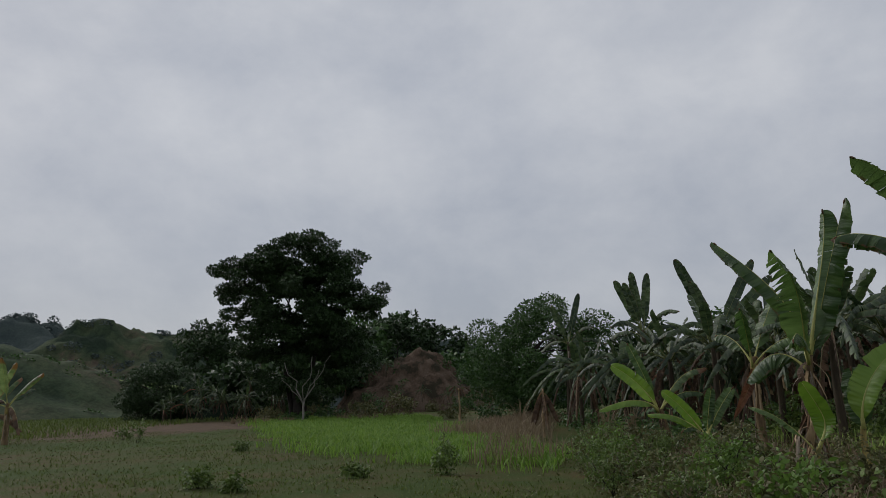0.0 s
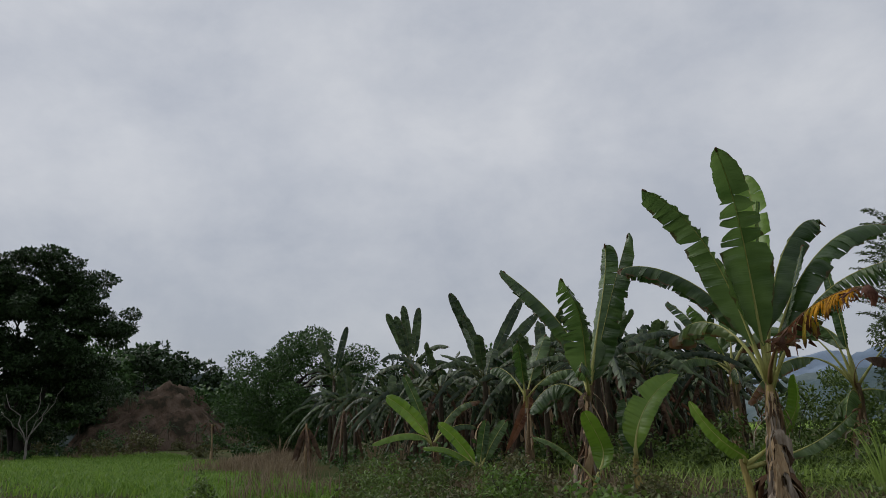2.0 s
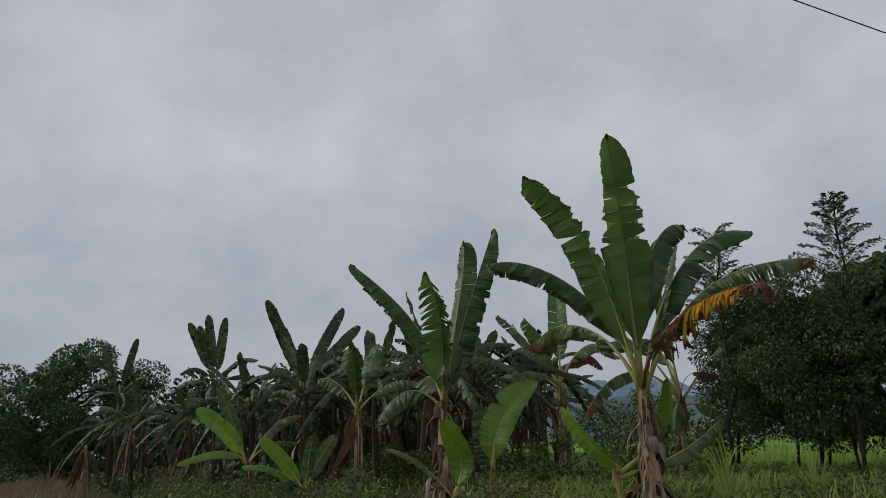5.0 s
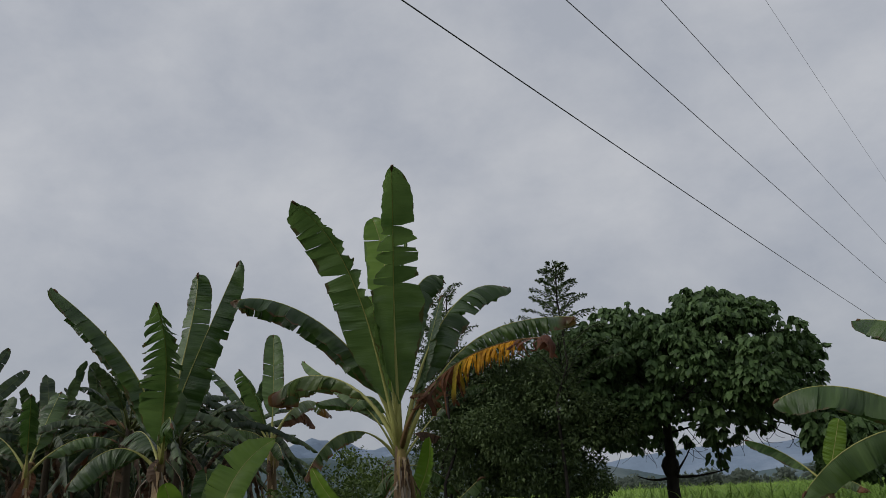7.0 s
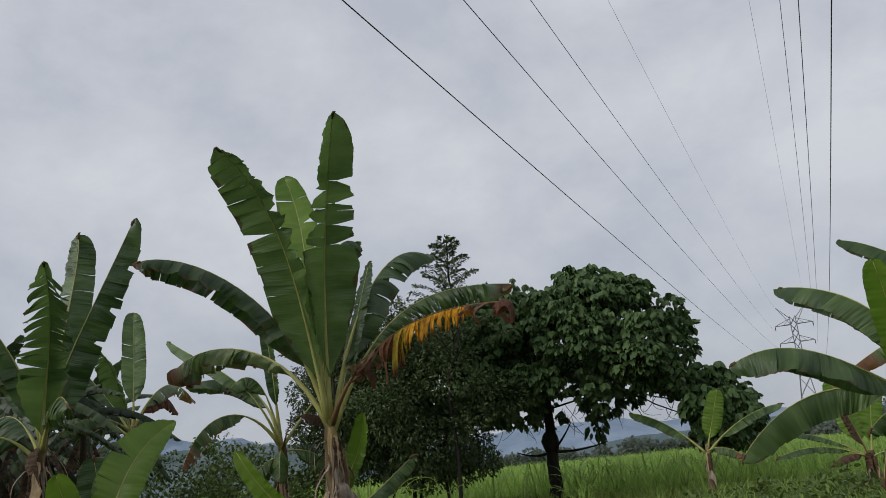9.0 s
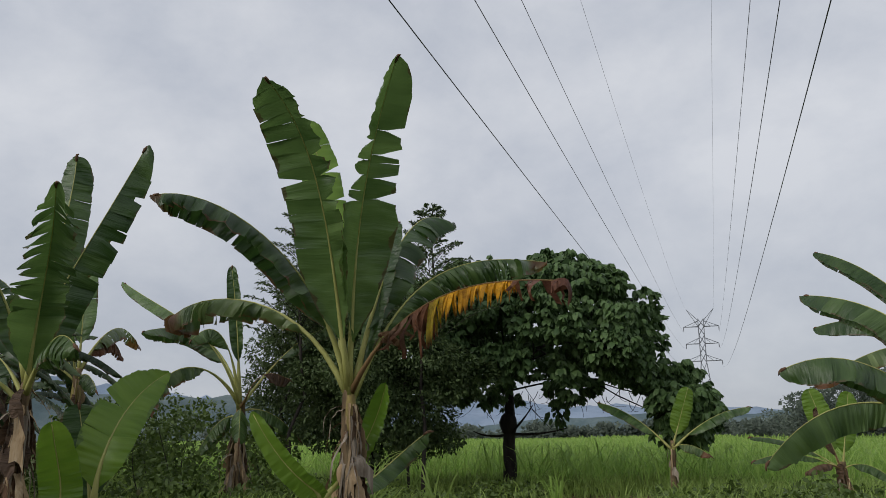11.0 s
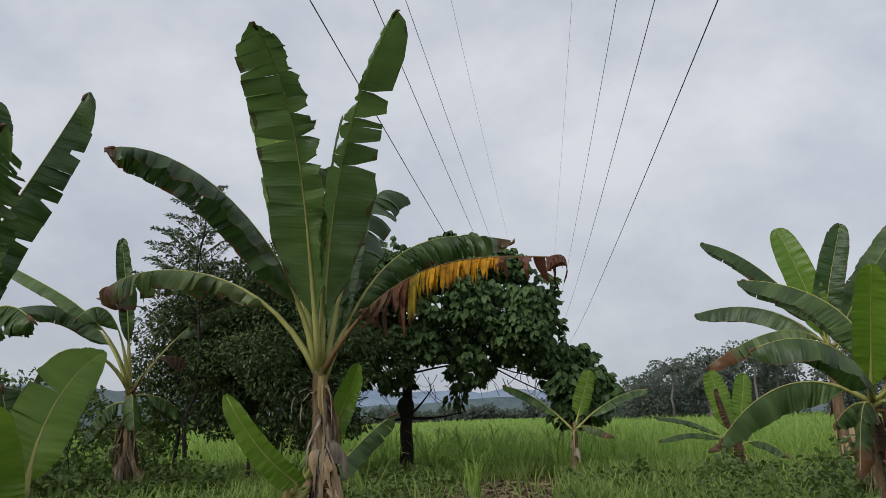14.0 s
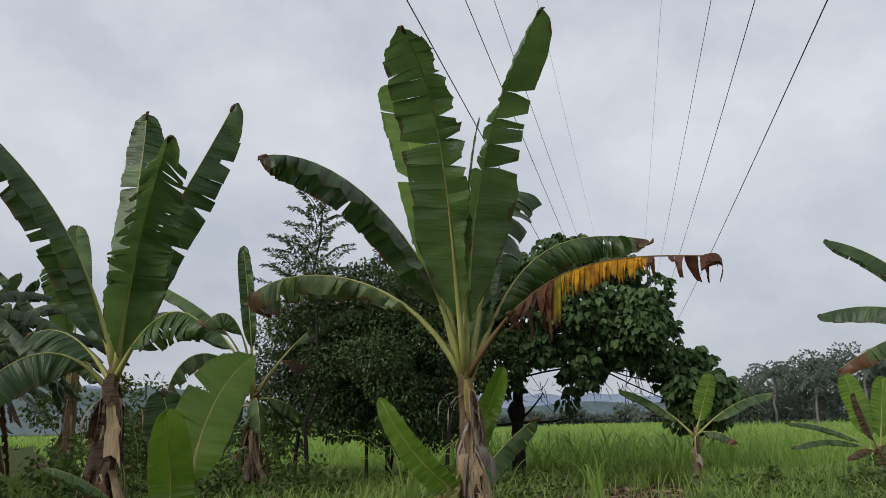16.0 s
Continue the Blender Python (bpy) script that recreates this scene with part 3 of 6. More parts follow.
def dry_skirt(parent, crown, count, radius, seed, top=0.97, length=0.9, flare=1.0):
    """Withered leaves and sheaths that hang round the stem: many thin frayed strips, a few broad papery ones."""
    rnd = random.Random(seed)
    for i in range(count):
        a = rnd.uniform(0, 2 * math.pi)
        s = rnd.uniform(0.12, top)
        base = Vector(crown) * s
        broad = i % 7 == 0
        ln = min(base.z + 0.02, length * (rnd.uniform(0.25, 0.55) if broad else rnd.uniform(0.15, 0.6) if i % 3 else rnd.uniform(0.5, 1.1)))
        w = (rnd.uniform(0.04, 0.075) if broad else rnd.uniform(0.006, 0.026)) * min(1.0, radius / 0.083)
        rows = 8
        fl = (rnd.uniform(0.0, 0.09) if rnd.random() < 0.8 else rnd.uniform(0.1, 0.34)) * min(1.0, radius / 0.083) * flare
        tw = rnd.uniform(-0.7, 0.7)
        bent = rnd.uniform(-0.5, 0.5)
        verts, faces, uvs = [], [], []
        for j in range(rows + 1):
            v = j / rows
            out = radius * (1.18 - 0.55 * s) + 0.008 + fl * (v ** 1.4) * (1.3 - 0.6 * v)
            t = a + bent * v * v
            c = base + Vector((math.cos(t) * out, math.sin(t) * out, 0.04 * math.sin(v * 3.1) - ln * v))
            t = a + math.pi / 2 + tw * v
            wide = w * (0.5 + 0.9 * v) if broad else w * (1.1 - 0.6 * v)
            for k in (-1, -0.35, 0.35, 1):
                q = wide * k * rnd.uniform(0.7, 1.25)
                dz = -rnd.uniform(0, 0.09) * (1 if j == rows else 0.1) * (1 + abs(k))
                verts.append(c + Vector((math.cos(t) * q, math.sin(t) * q, dz)) + Vector((math.cos(a), math.sin(a), 0)) * 0.5 * w * (1 - abs(k)) * math.sin(v * 5 + i))
                uvs.append((v, k))
        for j in range(rows):
            for k in range(3):
                faces.append((j * 4 + k, j * 4 + k + 1, j * 4 + k + 5, j * 4 + k + 4))
        look_of = rnd.choice((M_STRAW_PALE, M_STRAW, M_STRAW, M_LEAF_DEAD)) if broad else rnd.choice((M_STRAW, M_STRAW, M_STRAW_PALE, M_STRAW_PALE, M_STRAW_DARK))
        mesh_object("dry_leaf", verts, faces, look_of, parent, uvs)


def dry_husks(parent, crown, count, radius, seed):
    """Broad crumpled papery leaf bases that droop away from the foot of the stem."""
    rnd = random.Random(seed)
    for i in range(count):
        a = 2.4 * i + rnd.uniform(-0.4, 0.4)
        s = rnd.uniform(0.14, 0.42)
        base = Vector(crown) * s
        ln = min(base.z - 0.02, rnd.uniform(0.25, 0.6))
        w = rnd.uniform(0.03, 0.065)
        reach = rnd.uniform(0.03, 0.26) * (1.25 - s)
        rows, cols = 9, 6
        twist, ph = rnd.uniform(-0.8, 0.8), rnd.uniform(0, 6)
        verts, faces, uvs = [], [], []
        for j in range(rows + 1):
            v = j / rows
            out = radius * 1.1 + reach * math.sin(1.7 * v)
            c = base + Vector((math.cos(a) * out, math.sin(a) * out, 0.05 * math.sin(3.1 * v) - ln * v ** 1.3))
            t = a + math.pi / 2 + twist * v
            wide = w * (0.45 + 0.8 * v) * (1 if j < rows else 0.8)
            for k in range(cols + 1):
                q = 2 * k / cols - 1
                fold = 0.022 * math.sin(5 * q + 6 * v + ph) + 0.012 * math.sin(11 * q - 9 * v + ph)
                p = c + Vector((math.cos(t), math.sin(t), 0)) * wide * q * rnd.uniform(0.92, 1.06)
                p += Vector((math.cos(a), math.sin(a), 0.35)) * (fold - 0.35 * w * q * q)
                if j == rows:
                    p.z -= rnd.uniform(-0.03, 0.06)
                p.z = max(p.z, 0.015)
                verts.append(p)
                uvs.append((v, q))
        for j in range(rows):
            for k in range(cols):
                o = j * (cols + 1) + k
                faces.append((o, o + 1, o + cols + 2, o + cols + 1))
        mesh_object("dry_husk", verts, faces, (M_STRAW_PALE, M_STRAW, M_STRAW_PALE, M_STRAW_DARK)[i % 4], parent, uvs)


def banana_plant(label, base, crown, leaves, radius=0.12, seed=0, skirt=0, group="banana plants", name="banana_plant", stem=None, skirt_length=0.9, ruff=0, skirt_top=0.97, husks=0):
    """base: where it stands; crown: world place where the leaf stalks part; leaves: settings for plain_leaf or torn_leaf, in world places."""
    bx, by = base
    bz = ground_z(bx, by)
    e = empty(name, bx, by, bz)
    tagged(e, label, "banana plant", group)
    cr = Vector(crown) - Vector((bx, by, bz))
    pseudostem(e, cr, radius, seed, stem or (M_SHEATH if name == "banana_sucker" else None))
    for i, lf in enumerate(leaves):
        d = dict(lf)
        if "ctrl" in d:
            q = [Vector(crown)] + [Vector(p) for p in d.pop("ctrl")]
            out = Vector((q[1].x - q[0].x, q[1].y - q[0].y, 0))
            q[0] = q[0] + (out.normalized() if out.length > 0.02 else out) * radius * 0.25 - Vector((0, 0, 0.03 + 0.1 * ((i * 0.37) % 1)))
            q = [p - Vector((bx, by, bz)) for p in q]
            if d.pop("curtain", False):
                dying_leaf(e, q, seed * 50 + i)
            else:
                torn_leaf(e, q, seed=seed * 50 + i, **d)
            continue
        tip = Vector(d.pop("tip")) - Vector((bx, by, bz))
        frm = Vector(d.pop("frm", crown)) - Vector((bx, by, bz))
        out = tip - frm
        out.z = 0
        low = 0.1 + 0.16 * ((i * 0.37) % 1)
        frm = frm + (out.normalized() if out.length > 0 else out) * radius * 0.2 - Vector((0, 0, min(low, 0.15 * cr.z)))
        plain_leaf(e, frm, tip, seed=seed * 50 + i, **d)
    if skirt:
        dry_skirt(e, cr, skirt, radius, seed, top=skirt_top, length=skirt_length)
    if ruff:
        dry_skirt(e, cr, ruff, radius * 1.25, seed + 7, top=0.55, length=skirt_length, flare=1.4)
    if husks:
        dry_husks(e, cr, husks, radius, seed + 3)
    return e


# ---- ground, hills, distance ----
def build_ground():
    cx, cy = 0.0, -3.0
    rings = [0.0]
    r = 0.8
    while r < 4200:
        rings.append(r)
        r *= 1.10 if r > 6 else 1.14
        r += 0.12
    seg = 96
    verts, faces = [(cx, cy, ground_z(cx, cy))], []
    for r in rings[1:]:
        for k in range(seg):
            a = 2 * math.pi * k / seg
            x, y = cx + math.cos(a) * r, cy + math.sin(a) * r
            verts.append((x, y, ground_z(x, y)))
    for k in range(seg):
        faces.append((0, 1 + k, 1 + (k + 1) % seg))
    for i in range(len(rings) - 2):
        for k in range(seg):
            a, b = 1 + i * seg + k, 1 + i * seg + (k + 1) % seg
            faces.append((a, a + seg, b + seg, b))
    g = mesh_object("ground", verts, faces, M_GROUND)
    tagged(g, "flat farm ground of turf, bare earth and a low planted bank", "ground", kind="structure")


build_ground()


SLOPES = {}


def hill(name, label, cx, cy, rx, ry, turn, height, material, rough=0.2, seed=0, n=64, power=1.6, z0=-1.0):
    """A hill: a broad cap with gullies and an uneven crest."""
    verts, faces = [], []
    ct, st = math.cos(turn), math.sin(turn)

    def spot(u, v):
        d = max(0.0, 1 - math.hypot(u, v) ** power)
        x, y = u * rx, v * ry
        w = noise.fractal(Vector((u * 2.6 + seed, v * 2.6, seed * 0.7)), 0.8, 2.2, 6)
        z = height * d * (1 + rough * w) + height * rough * 0.25 * w * d
        return (cx + x * ct - y * st, cy + x * st + y * ct, z0 + z)
    SLOPES[name] = spot
    for i in range(n + 1):
        for j in range(n + 1):
            verts.append(spot(2 * i / n - 1, 2 * j / n - 1))
    for i in range(n):
        for j in range(n):
            a = i * (n + 1) + j
            faces.append((a, a + 1, a + n + 2, a + n + 1))
    return tagged(mesh_object(name, verts, faces, material), label, "hill", kind="structure")


hill("hill_1", "wooded dark hill with a rounded top", -470, -300, 85, 110, 0.5, 52, M_HILLDARK, 0.25, 3)
hill("hill_2", "grassy hill with bare brown slopes", -371, -188, 55, 75, 0.45, 38, M_HILL, 0.25, 8)
hill("hill_3", "long grassy hill ridge with scattered trees", -458, -175, 60, 120, 0.4, 38, M_HILL, 0.2, 12)
hill("hill_4", "low green foothill below the ridge", -200, -150, 40, 80, 0.5, 12, M_HILL, 0.25, 17)
hill("hill_5", "low wooded rise behind the soil bank", -125, -19, 22, 30, 0.0, 11, M_HILLDARK, 0.25, 21)
hill("hill_6", "red-brown soil bank cut into the slope", -77, -13.5, 6, 9.5, 0.0, 6.3, M_SOIL, 0.3, 25, power=1.9)
hill("hill_7", "green bank below the trees", -66, -29, 5, 10, 0.2, 5.0, M_HILL, 0.3, 27, power=1.6)
hill("hill_8", "grassy slope beside the field", -92, -72, 26, 34, 0.5, 9, M_HILL, 0.3, 29)
hill("hill_9", "bright young crop field on the rise", -152, -86, 14, 26, 0.2, 3.6, M_FIELD, 0.1, 33, n=32, z0=3.2)
# backdrop ridges, hazy only through their material colours
hill("backdrop_1", "hazy blue mountains on the horizon", -700, 2700, 1500, 300, 0.05, 100, M_FARHILL_HAZED, 0.5, 31, n=70)
hill("backdrop_2", "hazy blue mountains on the horizon", -1900, 1900, 900, 300, 0.75, 190, M_FARHILL_HAZED, 0.4, 35, n=70)
hill("backdrop_3", "hazy green hills behind the fields", -620, 700, 420, 120, 0.8, 48, M_NEARHILL_HAZED, 0.35, 39, n=60)
hill("backdrop_4", "hazy green hills behind the fields", 90, 1500, 800, 160, -0.1, 40, M_NEARHILL_HAZED, 0.5, 43, n=60)


def blades(name, label, spots, material, height, width, lean=0.5, seed=0, category="grass"):
    """Upright grass or cane blades, each bent over at its own angle."""
    rng = np.random.default_rng(seed)
    n = len(spots)
    a = rng.uniform(0, 2 * np.pi, n)
    h = height * rng.uniform(0.6, 1.2, n)
    w = width * rng.uniform(0.7, 1.3, n)
    ln = lean * h * rng.uniform(0.2, 1.2, n)
    dx, dy = np.cos(a), np.sin(a)
    p = np.asarray(spots, float)
    verts = np.empty((n, 7, 3))
    for k, (s, b, wd) in enumerate(((0, 0, 0.6), (0.5, 0.22, 1.0), (0.85, 0.6, 0.75))):
        for sg, col in ((-1, 2 * k), (1, 2 * k + 1)):
            verts[:, col, 0] = p[:, 0] + dx * ln * b - dy * w * wd * sg * 0.5
            verts[:, col, 1] = p[:, 1] + dy * ln * b + dx * w * wd * sg * 0.5
            verts[:, col, 2] = p[:, 2] - 0.02 + h * s
    verts[:, 6, 0] = p[:, 0] + dx * ln
    verts[:, 6, 1] = p[:, 1] + dy * ln
    verts[:, 6, 2] = p[:, 2] + h * (1 - 0.25 * lean * rng.uniform(0, 1, n))
    faces = []
    for i in range(n):
        o = i * 7
        faces += [(o, o + 1, o + 3, o + 2), (o + 2, o + 3, o + 5, o + 4), (o + 4, o + 5, o + 6)]
    ob = mesh_object(name, verts.reshape(-1, 3), faces, material)
    return tagged(ob, label, category, kind="stuff")


def scatter(n, seed, inside, box, falloff=None):
    """n spots in a box of the plan that pass inside(x, y)."""
    rng = random.Random(seed)
    out = []
    tries = 0
    while len(out) < n and tries < n * 30:
        tries += 1
        x, y = rng.uniform(box[0], box[1]), rng.uniform(box[2], box[3])
        if inside(x, y, rng):
            out.append((x, y, ground_z(x, y)))
    return out


# cane field beyond the plantation, thinning with distance
def in_cane(x, y, rng):
    edge = 9.0 + 1.3 * noise.noise((x * 0.3, 3, 0)) + 2.2 * smooth(2.5, 6, x)
    if y < edge + 1.5 * rng.random() or x < -9.5 - (y - 9) * 0.9:
        return False
    return rng.random() < min(1.0, (16 / y) ** 1.25)


blades("cane_field", "bright green young sugar cane field of dense blades", scatter(66000, 5, in_cane, (-48, 45, 9, 75)), M_CANE, 1.0, 0.028, 1.15, 5, "sugar cane")
blades("cane_field", "bright green distant sugar cane field", scatter(22000, 6, lambda x, y, r: r.random() < 60 / (y + 10), (-110, 120, 70, 200)), M_CANE, 1.15, 0.2, 0.6, 6, "sugar cane")
blades("weeds", "ragged green weeds and grass below the banana plants", scatter(30000, 7, lambda x, y, r: (y > 2.2 or x > 2.5 or r.random() < 0.22) and y < 11.5 + noise.noise((x * 0.3, 3, 0)) and noise.noise((x * 0.8, y * 0.8, 2)) > -0.35 and (not (-1.4 + noise.noise((y, 1, 1)) < x < 2.0 + 0.6 * noise.noise((y, 4, 1)) and 0.6 < y < 8.2) or r.random() < 0.1), (-12, 13, 0.0, 12)), M_WEED, 0.42, 0.018, 1.0, 7, "weeds")


# meadow to the west
MEADOW_LOW = ((-60, -27), (-48, -23.5), (-30, -17.4), (-16, -12.7), (-12, -9.9), (-7.5, -6.0))
MEADOW_TOP = ((-60, -12), (-50, -10), (-26, -6.6), (-11.6, -3.9), (-7.5, -4.1))


def in_meadow(x, y, rng):
    low = profile(MEADOW_LOW, x) + 1.2 * noise.noise((x * 0.3, 1, 0)) + 0.8 * noise.noise((x * 1.1, 5, 0))
    if y < low or y > profile(MEADOW_TOP, x) + 1.2 * noise.noise((x * 0.2, 7, 0)):
        return False
    return noise.noise((x * 0.5, y * 0.5, 2)) > -0.35 and rng.random() < min(1.0, 20 / (8 - x * 0.6)) * smooth(-0.5, 5.0, y - low + 2.0 * noise.noise((x * 0.6, y * 0.6, 8))) * smooth(-62, -46, x + 4 * noise.noise((x * 0.3, y * 0.3, 3)))


def in_turf(x, y, rng):
    return noise.noise((x * 0.35, y * 0.35, 4)) + 0.4 * noise.noise((x * 1.7, y * 1.7, 4)) > rng.uniform(-0.5, 0.35) and rng.random() < 12 / (10 - min(0, x))


blades("meadow_grass", "lush bright green meadow grass in dense tufts", scatter(42000, 8, in_meadow, (-60, -7.5, -28, -3)), M_LAWN, 0.28, 0.03, 1.0, 8)
blades("turf", "short dull olive turf with bare patches", scatter(38000, 9, in_turf, (-36, 3, -34, -3.6)), M_LAWN_DULL, 0.07, 0.022, 1.2, 9)
blades("dry_grass", "dry reddish tall grass with feathery tops", scatter(5200, 10, lambda x, y, r: noise.noise((x * 0.25, y * 0.25, 9)) + 0.5 - abs(y + 4.4 + 0.1 * (x + 25)) / 3.2 - abs(x + 24) / 26 > r.uniform(-0.3, 0.6), (-40, -9, -9, -0.5)), M_DRYGRASS, 0.6, 0.02, 0.6, 10)
blades("field_grass", "mid-green grass field below the hills", scatter(12000, 11, lambda x, y, r: True, (-75, -25, -60, -28)), M_LAWN_DULL, 0.3, 0.06, 0.8, 11)


# ---- trees ----
def leaf_mesh(points, outward, size, aspect, droop, seed, name, material, parent, bend=0.25, jitter=0.9):
    """A crown of many single leaves, each a small folded blade."""
    rng = np.random.default_rng(seed)
    p = np.asarray(points, float)
    n = len(p)
    d = np.asarray(outward, float) + rng.normal(0, jitter, (n, 3))
    d[:, 2] -= droop
    d /= np.linalg.norm(d, axis=1, keepdims=True) + 1e-9
    up = rng.normal(0, 0.6, (n, 3)) + (0, 0, 1)
    s = np.cross(d, up)
    s /= np.linalg.norm(s, axis=1, keepdims=True) + 1e-9
    nrm = np.cross(s, d)
    ln = size * rng.uniform(0.65, 1.3, n)[:, None]
    w = ln * aspect * 0.5
    v = np.empty((n, 6, 3))
    v[:, 0] = p
    v[:, 1] = p + d * ln * 0.32 + s * w
    v[:, 2] = p + d * ln * 0.32 - s * w
    v[:, 3] = p + d * ln * 0.72 + s * w * 0.78 - nrm * ln * bend * 0.4
    v[:, 4] = p + d * ln * 0.72 - s * w * 0.78 - nrm * ln * bend * 0.4
    v[:, 5] = p + d * ln - nrm * ln * bend
    verts = v.reshape(-1, 3)
    faces = []
    for i in range(n):
        o = i * 6
        faces += [(o, o + 1, o + 2), (o + 1, o + 3, o + 4, o + 2), (o + 3, o + 5, o + 4)]
    return mesh_object(name, verts, faces, material, parent, flat=True)


def limb(p, q, r0, r1, rnd, n=6, wob=0.08):
    p, q = Vector(p), Vector(q)
    ln = (q - p).length
    pts = []
    for i in range(n + 1):
        s = i / n
        k = wob * ln * math.sin(math.pi * s)
        pts.append(p.lerp(q, s) + Vector((rnd.uniform(-k, k), rnd.uniform(-k, k), k * 0.6)))
    return tube(pts, [r0 + (r1 - r0) * i / n for i in range(n + 1)], 7)


def clump_points(clumps, per, rnd, hollow=0.55, flatten=0.75, rosette=1):
    """Leaf roots in the shells of many small uneven clumps."""
    pts, out = [], []
    for (cx, cy, cz, r) in clumps:
        k = max(6, int(per * r * r / rosette))
        for _ in range(k):
            v = Vector((rnd.gauss(0, 1), rnd.gauss(0, 1), rnd.gauss(0, 1))).normalized()
            q = r * (hollow + (1 - hollow) * rnd.random() ** 0.5) * (1 + 0.25 * noise.noise(Vector((cx, cy, cz)) + v * 1.5))
            a0 = rnd.random() * 6.283
            for m in range(rosette):
                pts.append((cx + v.x * q, cy + v.y * q, cz + v.z * q * flatten))
                out.append((v.x, v.y, v.z) if rosette == 1 else (v.x * 0.7 + math.cos(a0 + 6.283 * m / rosette), v.y * 0.7 + math.sin(a0 + 6.283 * m / rosette), 0.15))
    return pts, out


def tree(name, label, base, trunks, clumps, per, leaf, aspect, droop, material, bark, seed, radius=0.25, fork=None, group="", category="tree", jitter=0.9, limbs=10, bend=0.25, limb_size=0.36, rosette=1, flatten=0.75):
    """base: place on the ground; trunks: tops of the stems, from the base; clumps: (x, y, z, r) from the base."""
    rnd = random.Random(seed)
    z0 = ground_z(*base)
    e = tagged(empty(name, base[0], base[1], z0), label, category, group)
    parts = []
    for i, tp in enumerate(trunks):
        foot = (0.25 * i * math.cos(i * 2.1), 0.25 * i * math.sin(i * 2.1), -0.1)
        parts.append(limb(foot, tp, radius * (1 if i == 0 else 0.6), radius * 0.45, rnd, 8, 0.006))
    mesh_object("trunk", *join(parts), bark, e)
    order = sorted(clumps, key=lambda c: -c[3])[:limbs]
    for c in order:
        tp = min(trunks, key=lambda t: (Vector(t) - Vector(c[:3])).length)
        s = rnd.uniform(0.75, 1.0)
        frm = Vector(tp) * s
        mesh_object("limb", *limb(frm, c[:3], radius * limb_size, radius * 0.06, rnd, 6, 0.14), bark, e)
    pts, out = clump_points(clumps, per, rnd, rosette=rosette, flatten=flatten)
    tagged(leaf_mesh(pts, out, leaf, aspect, droop, seed, "crown", material, e, bend, jitter), kind="stuff")
    return e


def dome_clumps(rnd, n, centre, rx, ry, rz, r, floor=-1.0, fill=0.35):
    """Clumps over an uneven dome."""
    out = []
    while len(out) < n:
        v = Vector((rnd.gauss(0, 1), rnd.gauss(0, 1), rnd.gauss(0, 1))).normalized()
        q = 1.0 if rnd.random() > fill else rnd.uniform(0.4, 0.9)
        q *= 1 + 0.16 * noise.noise(v * 2.2 + Vector(centre))
        if v.z < floor:
            continue
        out.append((centre[0] + v.x * rx * q, centre[1] + v.y * ry * q, centre[2] + v.z * rz * q, r * rnd.uniform(0.65, 1.25)))
    return out


R = random.Random(42)
# the tall tree across the meadow: several pale stems, layered dark crown
tall = []
for cx, cy, cz, rx, rz, k in ((0, 0.6, 12.2, 2.9, 1.6, 18), (0, -1.6, 11.4, 2.4, 1.5, 14), (0.3, -4.4, 10.7, 1.9, 1.0, 10), (-0.2, 2.9, 10.8, 2.4, 1.4, 14), (0, 4.9, 8.8, 1.6, 1.1, 9), (0, -3.6, 8.6, 2.2, 1.1, 10), (0.4, 0.2, 9.6, 3.6, 1.7, 22), (0.2, 0.4, 10.6, 2.2, 1.4, 14), (0, 3.0, 7.4, 2.6, 1.6, 14), (0, -2.6, 6.0, 2.2, 1.5, 12), (0, 0.8, 5.6, 3.2, 1.9, 18), (0.2, 3.4, 4.0, 2.2, 1.7, 12), (0, -1.4, 3.6, 2.2, 1.5, 10), (0, 1.4, 2.6, 2.8, 1.4, 12), (0, 0.2, 7.8, 3.0, 1.8, 16), (0, -0.6, 6.6, 2.6, 1.5, 12)):
    tall += dome_clumps(R, k + 2, (cx, cy, cz + 0.35), rx * 1.08, rx * 1.08, rz, 0.85, fill=0.5)
tree("tall_tree", "tall spreading dark green tree with layered crown", (-51, -19.9), [(0.3, -0.5, 7.5), (0.2, 1.4, 5.5), (-0.3, -1.4, 6.0)], tall, 700, 0.21, 0.5, 0.2, M_DARKTREE, M_BARK, 1, 0.36, limbs=16, flatten=0.5, limb_size=0.25)
tree("tree", "dark bare-branched tree behind the tall one", (-71, -33), [(0, 0, 6)], dome_clumps(R, 26, (0, 0, 6.5), 2.8, 2.8, 3.2, 1.2), 220, 0.36, 0.5, 0.1, M_DARKTREE, M_BARK, 2, 0.25)
tree("dark_bush", "dense rounded dark green tree at the field edge", (-60, -34.7), [(0, 0, 2.5)], dome_clumps(R, 40, (0, 0, 2.5), 2.6, 2.8, 2.5, 0.9), 900, 0.17, 0.5, 0.1, M_DARKTREE, M_BARK, 3, 0.2)
tree("broad_tree", "bushy green tree beside the banana grove", (-38.5, -3.2), [(0, 0, 4)], dome_clumps(R, 70, (0, 0.8, 3.6), 3.4, 4.0, 3.4, 1.0), 800, 0.16, 0.5, 0.15, M_MIDTREE, M_BARK, 4, 0.25)
